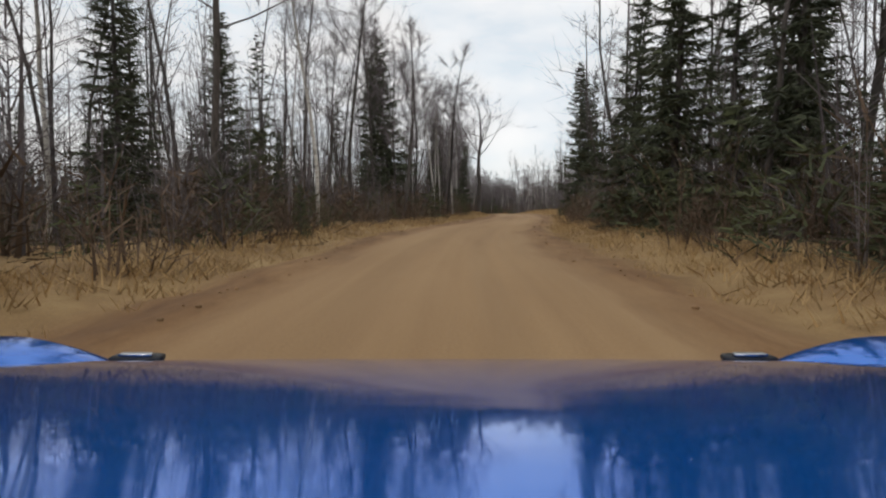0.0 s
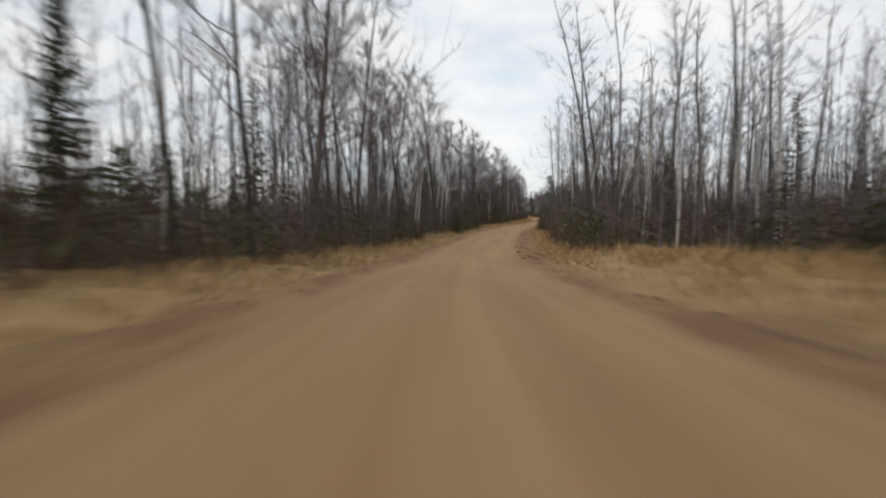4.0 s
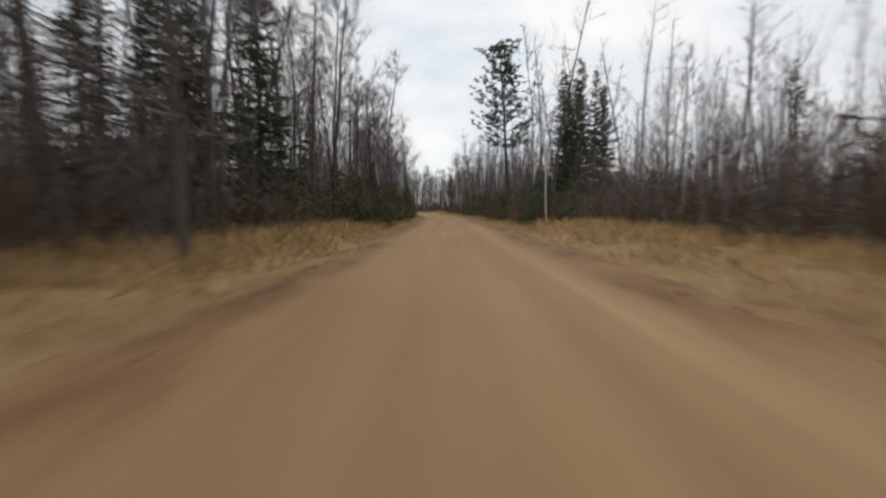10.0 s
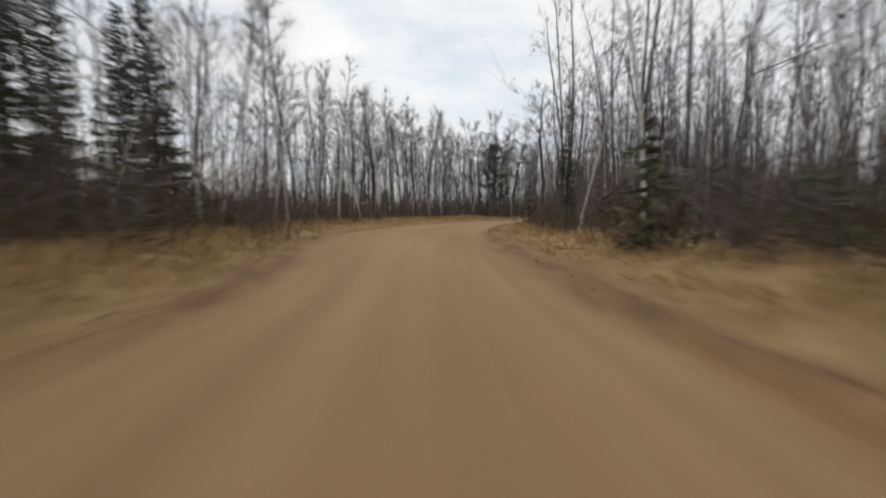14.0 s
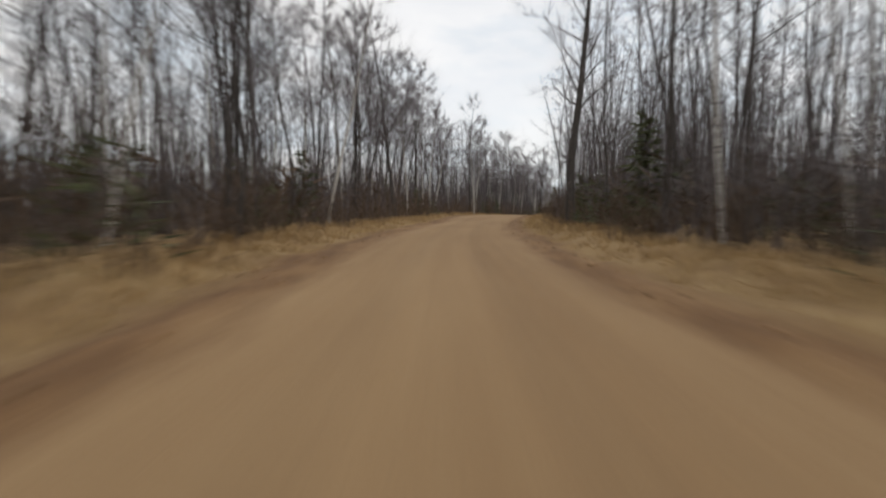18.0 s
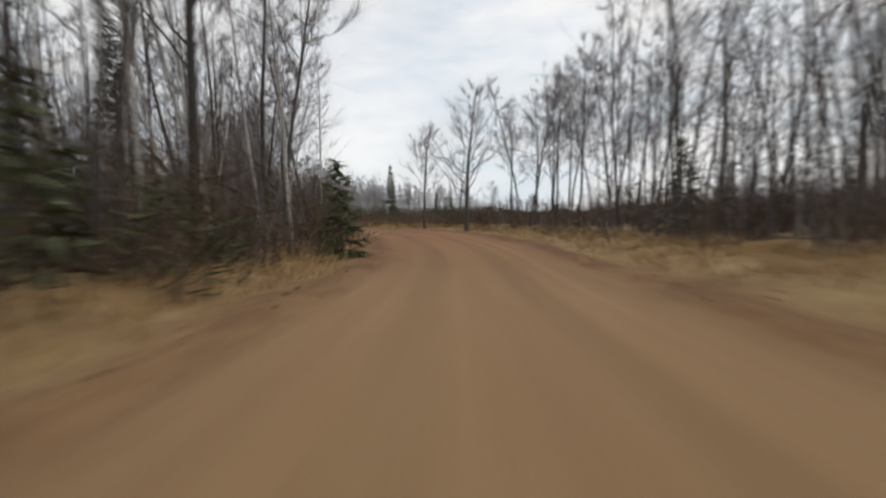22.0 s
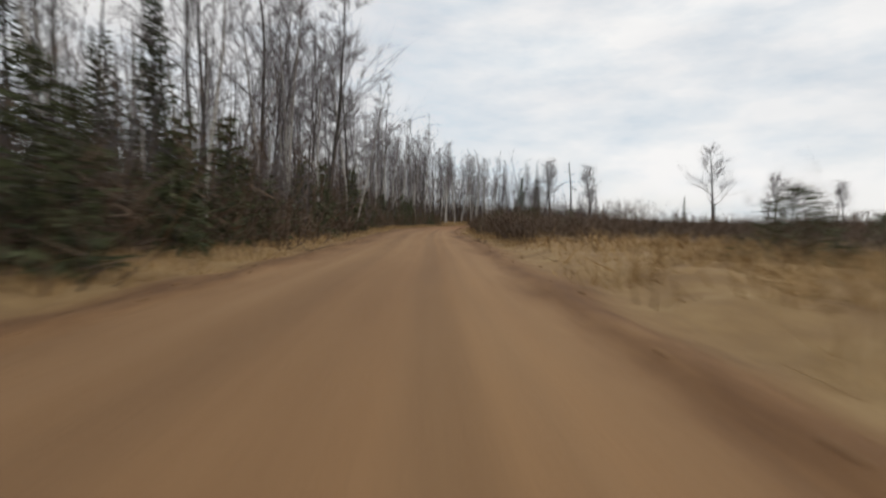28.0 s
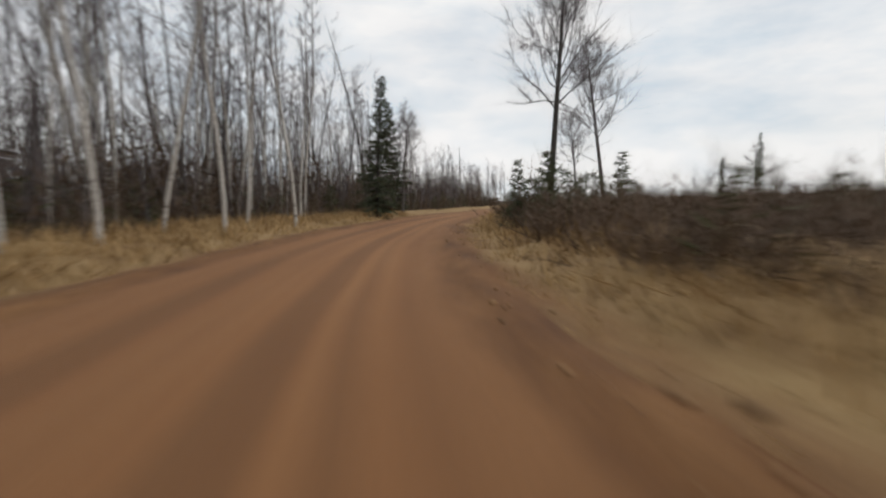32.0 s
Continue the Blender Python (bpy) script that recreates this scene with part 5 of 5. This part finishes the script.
for sign, zones in ((-1, WOODS_LEFT + WOODS_LEFT_MIDDLE + WOODS_LEFT_NORTH), (1, WOODS_RIGHT + WOODS_RIGHT_MIDDLE + WOODS_RIGHT_NORTH)):
    s = 105.0
    while s < LENGTH - 40:
        z = zone(zones, s)
        if sign > 0 and OPEN_FROM < s:
            for r in range(16 if s > 882 or 826 < s < 857 else 11):
                grow(SHRUBS, BRUSH, s, z[1] + rng.random() ** 2.0 * 20, z[9] * rng.uniform(0.5, 0.95), 1.3)
            for r in range(5):
                grow(COARSE, BRUSH, s, z[1] + 18 + rng.random() * 65, z[9] / 2.8 * rng.uniform(0.5, 1.2), 1.7)
            for r in range(5 if s < 882 else 2):
                grow(TUFTS, DRY, s, z[1] - 1.0 + rng.random() ** 1.5 * 4, rng.uniform(0.9, 2.2), 1.0)
            if rng.random() < 0.1:
                grow(SCRUB, FIR, s, z[1] + rng.random() * 8, rng.uniform(0.7, 1.4), 1.0)
        else:
            for r in range(2):
                grow(SHRUBS, BRUSH, s, sign * (z[1] + rng.random() ** 1.6 * 4), z[9] / 1.2 * rng.uniform(0.5, 1.2), 1.2)
            for r in range(2):
                grow(THICKETS, (BRUSH, DIM)[rng.integers(2)], s, sign * (z[1] + 0.6 + rng.random() ** 1.2 * 8), z[9] / 1.7 * rng.uniform(0.6, 1.25), 1.15, 5.0)
            for r in range(3):
                grow(COARSE, BRUSH, s, sign * (z[1] + 2.5 + rng.random() * 22), z[9] / 1.7 * rng.uniform(0.6, 1.25), 1.4, 6.0)
            grow(COARSE, BRUSH, s, sign * (z[1] + 22 + rng.random() * 20), rng.uniform(0.9, 1.6), 2.2, 12.0)
            for r in range(int(z[7] / 2 + rng.random())):
                grow(SCRUB, (FIR, FIR, BRUSH)[rng.integers(3)], s, sign * (z[1] + 0.5 + rng.random() ** 1.3 * 5), rng.uniform(0.7, 1.7), 1.0, 4.7)
        s += 1.0
# fuzzy young growth at the far edge of the clearing
for i in range(1100):
    x, y = road_at(rng.uniform(700, 1085), rng.uniform(70, 190))
    if i % 3 == 0:
        x, y = 330 + rng.uniform(0, 280), rng.uniform(540, 700)
    if clear(x, y, 45):
        k = rng.uniform(0.7, 1.8)
        brush.put(BRUSH, moved(COARSE[rng.integers(4)], x, y, ground_z(x, y), rng.uniform(0, 6.28), k * 2.2, k))
brush.done("undergrowth", "tangled leafless brown brush under the trees", "brush",
           [(FIR.name, "evergreen_scrub", "low dark green evergreen scrub at the wood's edge", "scrub"),
            (DRY.name, "tall_grass", "tall dry golden grass among the brush", "grass")])

# dry grass on the verges
grass = Stuff()
for sign, zones in ((-1, WOODS_LEFT + WOODS_LEFT_MIDDLE + WOODS_LEFT_NORTH), (1, WOODS_RIGHT + WOODS_RIGHT_MIDDLE + WOODS_RIGHT_NORTH)):
    s = 100.0
    while s < LENGTH - 100:
        z = zone(zones, s)
        tall = z[1] > 6.2
        s += 0.07
        near = 3.2 if sign > 0 and s > 885 else 3.4
        off = near + (max(z[1], 5.0) + 1.0 - near) * rng.random() ** 0.7
        flat = off
        off = float(widened(off, s, sign))
        x, y = road_at(s, off * sign)
        k = rng.uniform(0.5, 1.2) * (0.5 if flat < 4.0 else 1.0) * (1.6 if tall else 0.9)
        zz = float(land(np.array([flat]), np.array([x]), np.array([y]), s)[0])
        grass.put(DRY, moved(TUFTS[rng.integers(4)], x, y, zz, rng.uniform(0, 6.28), k * 1.3, k))
grass.done("dry_grass", "tufts of dry tan grass on the road's verges", "grass")


# ---------------------------------------------------------------- the blue car, standing where the drive begins
def car_paint():
    m, nt, b = material("glossy_blue_car_paint", 0.08, 0.6)
    n, r = noise_ramp(nt, 3.0, [(0.3, (0.006, 0.125, 0.56)), (0.7, (0.010, 0.165, 0.66))], coords(nt))
    nt.links.new(r.outputs["Color"], b.inputs["Base Color"])
    n2, r2 = noise_ramp(nt, 26.0, [(0.45, (0.05, 0.05, 0.05)), (0.8, (0.16, 0.16, 0.16))], coords(nt))
    nt.links.new(r2.outputs["Color"], b.inputs["Roughness"])
    b.inputs["Coat Weight"].default_value, b.inputs["Coat Roughness"].default_value = 0.25, 0.03
    return m


def plain(name, colour, rough, metal=0.0):
    m, nt, b = material(name, rough, metal)
    n, r = noise_ramp(nt, 9.0, [(0.3, tuple(c * 0.8 for c in colour)), (0.7, colour)], coords(nt))
    nt.links.new(r.outputs["Color"], b.inputs["Base Color"])
    return m


PAINT = car_paint()
RUBBER = plain("black_rubber", (0.02, 0.02, 0.02), 0.8)
CHROME = plain("brushed_steel", (0.55, 0.55, 0.56), 0.3, 1.0)
PLASTIC = plain("black_plastic", (0.018, 0.018, 0.02), 0.5)
LENS = plain("clear_lamp_lens", (0.6, 0.62, 0.65), 0.1)
TINT = plain("dark_window_glass", (0.02, 0.025, 0.03), 0.05)


def part(name, g, mat, parent, label="", smooth=True):
    o = new(name, g.mesh(name, mat, smooth))
    o.parent = parent
    return tagged(o, label)


def sheet(fx, us, vs, thick=0.02):
    """A curved panel with thickness, from a function of two running numbers."""
    g = Geo()
    top = np.array([[fx(u, v) for v in vs] for u in us], float)
    n, m = len(us), len(vs)
    under = top - np.array([0, 0, thick])
    i, j = np.arange(n - 1)[:, None], np.arange(m - 1)[None]
    q = np.stack([i * m + j, (i + 1) * m + j, (i + 1) * m + j + 1, i * m + j + 1], -1).reshape(-1, 4)
    rim = [a * m for a in range(n)] + [(n - 1) * m + c for c in range(1, m)] + [a * m + m - 1 for a in range(n - 2, -1, -1)] + [c for c in range(m - 2, 0, -1)]
    k = n * m
    edge = [(rim[a], rim[(a + 1) % len(rim)], rim[(a + 1) % len(rim)] + k, rim[a] + k) for a in range(len(rim))]
    g.put(np.vstack([top.reshape(-1, 3), under.reshape(-1, 3)]), np.vstack([q, q[:, ::-1] + k, edge]))
    return g


def loft(sections):
    """A closed body through rings of equal length."""
    g = Geo()
    r = np.array(sections, float)
    n, m = r.shape[:2]
    i, j = np.arange(n - 1)[:, None], np.arange(m)[None]
    q = np.stack([i * m + j, i * m + (j + 1) % m, (i + 1) * m + (j + 1) % m, (i + 1) * m + j], -1).reshape(-1, 4)
    c0, c1 = n * m, n * m + 1
    caps = [((a + 1) % m, a, c0) for a in range(m)] + [((n - 1) * m + a, (n - 1) * m + (a + 1) % m, c1) for a in range(m)]
    g.put(np.vstack([r.reshape(-1, 3), r[0].mean(0), r[-1].mean(0)]), q, caps)
    return g


def ring(y, half, low, high, k=5.0, n=20):
    """A rounded box outline across the car."""
    a = np.arange(n) * 2 * np.pi / n
    c, s = np.cos(a), np.sin(a)
    x = np.sign(c) * np.abs(c) ** (2 / k) * half
    z = (low + high) / 2 + np.sign(s) * np.abs(s) ** (2 / k) * (high - low) / 2
    return np.stack([x, np.full(n, y), z], 1)


def lathe(profile, n=28):
    """Turned about the x axis; profile: rows of x, radius."""
    p = np.array(profile, float)
    a = np.arange(n) * 2 * np.pi / n
    v = np.stack([np.repeat(p[:, 0], n), np.outer(p[:, 1], np.cos(a)).ravel(), np.outer(p[:, 1], np.sin(a)).ravel()], 1)
    m = len(p)
    i, j = np.arange(m - 1)[:, None], np.arange(n)[None]
    g = Geo()
    g.put(v, np.stack([i * n + j, i * n + (j + 1) % n, (i + 1) * n + (j + 1) % n, (i + 1) * n + j], -1).reshape(-1, 4))
    return g


def shifted(g, x, y, z):
    g.v = [v + np.array([x, y, z]) for v in g.v]
    return g


def build_car():
    car = new("car")
    car.matrix_basis = pose(PATH[0][1], PATH[0][2], 0.0, 0, 0, PATH[0][6])

    def bonnet(x, y):
        """Falls gently to a crease that swings forward at the sides, then steeper to the front edge, then rounds over."""
        crease = 0.38 + 0.09 * min(1.6, (x / 0.42) ** 2)
        mid = 0.114 + (crease - 0.2) * 0.165
        if y < crease:
            u = (y - 0.2) / (crease - 0.2)
            drop = 0.114 + (y - 0.2) * 0.165 - (0.008 * u * (1 - u) if u > 0 else 0.0)
        elif y < 0.9:
            u, w = (y - crease) / (0.9 - crease), 0.9 - crease
            rise_by = 0.263 - mid
            drop = mid + u * 0.185 * w + (rise_by - 0.185 * w) * u * u
        else:
            drop = 0.263 + 0.30 * (y - 0.9) + 2.2 * (y - 0.9) ** 2
        return (x, y, 1.2 - drop - 0.02 * (x / 0.78) ** 4)

    part("bonnet", sheet(bonnet, np.linspace(-0.78, 0.78, 41), np.linspace(-0.30, 1.12, 60)), PAINT, car)
    for sgn in (-1, 1):
        def wing(u, v, sgn=sgn):
            x = 0.60 + 0.36 * u
            hump = 0.075 * math.sin(math.pi * min(1.0, 0.75 * u)) * math.exp(-((v - 1.02) / 0.5) ** 2)
            z = 0.875 + hump - 0.5 * max(0.0, u - 0.8) ** 1.2
            return (sgn * x, v, z - 0.55 * max(0.0, v - 1.02) - 0.10 * max(0.0, 0.9 - v))
        us = np.linspace(0, 1, 14)
        part("wing", sheet(wing, us if sgn < 0 else us[::-1], np.linspace(-0.32, 1.34, 36), 0.03), PAINT, car)
        clip = part("bonnet_pin", shifted(loft([ring(-0.012, 0.046, 0, 0.014), ring(0.012, 0.046, 0, 0.014)]), sgn * 0.560, 0.955, 0.915), PLASTIC, car, "black bonnet pin with a bright clip")
        part("clip", shifted(loft([ring(-0.005, 0.03, 0.012, 0.018), ring(0.005, 0.03, 0.012, 0.018)]), sgn * 0.556, 0.945, 0.917), CHROME, clip, "bright metal clip")
        part("headlight", shifted(loft([ring(-0.05, 0.10, -0.07, 0.07), ring(0.05, 0.12, -0.08, 0.07), ring(0.10, 0.08, -0.06, 0.05)]), sgn * 0.62, 1.30, 0.70), LENS, car)
        for y in (0.72, -1.85):
            tyre = lathe([(-0.10, 0.21), (-0.105, 0.30), (-0.07, 0.325), (0.07, 0.325), (0.105, 0.30), (0.10, 0.21)])
            wheel = part("wheel", shifted(tyre, sgn * 0.80, y, 0.325), RUBBER, car, "black tyre dusted with sand")
            part("rim", shifted(lathe([(-0.06, 0.02), (-0.05, 0.19), (-0.08, 0.212), (0.08, 0.212), (0.05, 0.19), (0.06, 0.02)]), sgn * 0.80, y, 0.325), CHROME, wheel)
    part("bumper", loft([ring(1.08, 0.80, 0.26, 0.80), ring(1.30, 0.78, 0.24, 0.76), ring(1.42, 0.62, 0.28, 0.66)]), PAINT, car)
    part("grille", loft([ring(1.36, 0.34, 0.50, 0.62), ring(1.425, 0.32, 0.51, 0.61)]), PLASTIC, car)
    part("body", loft([ring(-2.75, 0.70, 0.38, 0.86), ring(-2.55, 0.82, 0.30, 0.96), ring(-1.2, 0.86, 0.24, 0.95), ring(-0.3, 0.86, 0.24, 0.93), ring(0.2, 0.72, 0.28, 0.84), ring(1.1, 0.66, 0.28, 0.76)]), PAINT, car)
    part("windscreen", loft([ring(-1.00, 0.58, 1.34, 1.40, 4), ring(-0.30, 0.70, 1.06, 1.11, 4)]), TINT, car)
    part("cabin", loft([ring(-2.45, 0.62, 0.90, 0.98), ring(-1.95, 0.58, 0.90, 1.36), ring(-1.4, 0.60, 0.90, 1.42), ring(-1.02, 0.60, 0.90, 1.40)]), PAINT, car)
    tagged(car, "glossy blue car with a curved bonnet on the sandy road", "car")


build_car()


# ---------------------------------------------------------------- fallen logs, snags, tape, stones
def log(x0, y0, x1, y1, r, lift0=0.0, lift1=0.0, mat=None, label="pale fallen log lying on the verge", name="fallen_log"):
    """A log from one place to another, lying on the ground or leaning up at its far end."""
    a = np.array([x0, y0, ground_z(x0, y0) + r * 0.7 + lift0])
    b = np.array([x1, y1, ground_z(x1, y1) + r * 0.7 + lift1])
    rng = np.random.default_rng(int(abs(x0 * 10 + y0)))
    u = np.linspace(0, 1, 7)[:, None]
    pts = a + (b - a) * u + rng.normal(size=(7, 3)) * r * 0.35
    g = Geo()
    g.tube(pts, np.linspace(r, r * 0.65, 7), 8)
    top = new(name)
    o = new("stem", g.mesh("stem", mat or DEADWOOD, True))
    o.parent = top
    for i in range(4):
        p = pts[2 + i]
        d = rng.normal(size=3)
        d[2] = abs(d[2])
        h = Geo()
        h.tube([p, p + d * 0.16, p + d * 0.3], (r * 0.3, r * 0.2, r * 0.08), 5)
        o = new("branch_stub", h.mesh("branch_stub", mat or DEADWOOD, True))
        o.parent = top
    return tagged(top, label, "log", "fallen logs")


log(54.7, 440.7, 56.5, 441.5, 0.10)
log(62.3, 386.5, 64.1, 386.9, 0.09, label="short white fallen birch log on the verge", mat=BIRCH)
log(118.8, 542.9, 121.0, 544.1, 0.11, label="short white fallen birch log on the verge", mat=BIRCH)
log(18.4, 149.5, 19.5, 149.0, 0.07, 0.0, 1.35, label="pale dead trunk leaning up out of the brush", mat=BIRCH)
log(6.8, 160.5, 9.2, 158.9, 0.10)
log(8.4, 157.6, 9.8, 158.7, 0.08)
log(9.2, 15.6, 11.4, 14.6, 0.16, label="pale fallen log half hidden in the brush")
log(53.3, 296.5, 55.1, 297.3, 0.12, label="short pale log in the tall dry grass")
log(71.5, 437.8, 74.1, 435.8, 0.11, label="grey fallen log among brown leaves")
log(72.9, 435.5, 75.9, 431.3, 0.12, label="grey fallen log among brown leaves")
log(74.1, 431.9, 75.1, 427.9, 0.10, label="grey fallen log among brown leaves")
log(275.2, 686.6, 277.2, 689.6, 0.09, 0.0, 6.0, label="white birch trunk leaning over at the wood's edge", mat=BIRCH, name="leaning_trunk")


def snag(x, y, h, seed):
    """A dead trunk with a few bare stubs."""
    rng = np.random.default_rng(seed)
    g, k = Geo(), []
    stem = bent((0, 0, -0.2), (0.02, 0.0, 1), h + 0.2, 8, rng, 0.02)
    g.tube(stem, np.linspace(0.11, 0.035, 9), 7)
    for i in range(12):
        u = rng.uniform(0.45, 0.98)
        p = np.array([np.interp(u, np.linspace(0, 1, 9), stem[:, c]) for c in range(3)])
        az = rng.uniform(0, 6.28)
        long = rng.uniform(0.35, 1.1)
        limb = bent(p, (np.cos(az), np.sin(az), rng.uniform(-0.1, 0.3)), long, 3, rng, 0.12)
        k.append(Geo())
        k[-1].tube(limb, (0.022, 0.016, 0.012, 0.006), 4)
    top = new("dead_tree")
    top.matrix_basis = pose(x, y, ground_z(x, y), 0, 0, seed * 40)
    for nm, q in [("trunk", g)] + [("branch_stub", q) for q in k]:
        o = new(nm, q.mesh("dead_tree_" + nm, BARK, True))
        o.parent = top
    tagged(top, "dead standing trunk with short broken branches", "tree", "dead trunks in the clearing")


snag(312.4, 685.2, 8.0, 3)
snag(302.3, 678.9, 6.5, 4)
snag(424.3, 716.1, 11.0, 5)


def tape(pts, label):
    """A sagging plastic ribbon strung between stakes."""
    g = Geo()
    line = []
    for (x0, y0, z0), (x1, y1, z1) in zip(pts[:-1], pts[1:]):
        for u in np.linspace(0, 1, 10, endpoint=False):
            line.append((x0 + (x1 - x0) * u, y0 + (y1 - y0) * u, z0 + (z1 - z0) * u - 0.35 * u * (1 - u)))
    line.append(pts[-1])
    line = np.array(line)
    line[:, 2] += [ground_z(x, y) for x, y, _ in line]
    n = len(line)
    wide = np.array([0, 0, 0.045])
    thick = np.array([0.003, 0.001, 0])
    v = np.vstack([line - wide - thick, line + wide - thick, line + wide + thick, line - wide + thick])
    i = np.arange(n - 1)
    q = np.vstack([np.stack([i + a * n, i + 1 + a * n, i + 1 + b * n, i + b * n], 1) for a, b in ((0, 1), (1, 2), (2, 3), (3, 0))])
    g.put(v, q)
    top = new("barrier_tape")
    o = new("ribbon", g.mesh("ribbon", YELLOW))
    o.parent = top
    for x, y, z in (pts[0], pts[-1]):
        h = Geo()
        gz = ground_z(x, y)
        h.tube([(x, y, gz - 0.2), (x, y, gz + z * 0.5), (x, y, gz + z + 0.12)], (0.025, 0.022, 0.018), 6)
        o = new("stake", h.mesh("stake", DEADWOOD, True))
        o.parent = top
    tagged(top, label, "tape", "yellow tapes")


tape([(66.9, 397.9, 0.75), (66.8, 392.4, 0.85), (66.7, 388.4, 1.35)], "bright yellow plastic tape strung along the brush")
tape([(50.9, 439.8, 0.30), (50.9, 447.4, 0.55), (51.6, 456.5, 0.85)], "yellow plastic tape strung beside the dry grass")


def clods():
    """Loose stones and lumps of soil thrown to the road's edges."""
    rng = np.random.default_rng(77)
    base = []
    for i in range(4):
        bm = bmesh.new()
        bmesh.ops.create_icosphere(bm, subdivisions=1, radius=1.0)
        for v in bm.verts:
            v.co *= rng.uniform(0.7, 1.2)
            v.co.z *= 0.6
        base.append((np.array([v.co[:] for v in bm.verts]), np.zeros((0, 4), int), np.array([[v.index for v in f.verts] for f in bm.faces])))
        bm.free()
    many = Stuff()
    for i in range(3600):
        s, side = rng.uniform(105, 975), rng.choice((-1, 1))
        off = 2.7 + abs(rng.normal()) * 0.8
        x, y = road_at(s, float(widened(off, s, side)) * side)
        k = rng.uniform(0.015, 0.06)
        z = float(land(np.array([off]), np.array([x]), np.array([y]), s)[0])
        many.put(SOIL, moved(base[rng.integers(4)], x, y, z + k * 0.2, rng.uniform(0, 6.28), k, k))
    for i in range(170):
        # the churned bank inside the bend
        s, off = rng.uniform(786, 812), -2.3 - abs(rng.normal()) * 1.3
        x, y = road_at(s, off)
        k = 0.02 + 0.09 * rng.random() ** 2
        z = float(land(np.array([-off]), np.array([x]), np.array([y]), s)[0])
        many.put(SOIL, moved(base[rng.integers(4)], x, y, z + k * 0.2, rng.uniform(0, 6.28), k, k))
    for s0, s1, n in ((686, 714, 150), (543, 580, 150), (245, 262, 60), (918, 948, 80)):
        # soil thrown up on the right of the bends
        for i in range(n):
            s, off = rng.uniform(s0, s1), 2.6 + abs(rng.normal()) * 0.7
            x, y = road_at(s, float(widened(off, s, 1)))
            k = 0.02 + 0.10 * rng.random() ** 2
            z = float(land(np.array([off]), np.array([x]), np.array([y]), s)[0])
            many.put(SOIL, moved(base[rng.integers(4)], x, y, z + k * 0.2, rng.uniform(0, 6.28), k, k))
    many.done("loose_stones", "loose brown clods and small stones along the road's edges", "stones")


SOIL = varied("clods_of_soil", (0.16, 0.085, 0.038), (0.32, 0.20, 0.10), 8.0, 0.95, per="island", spread=0.4, bumps=0)
clods()
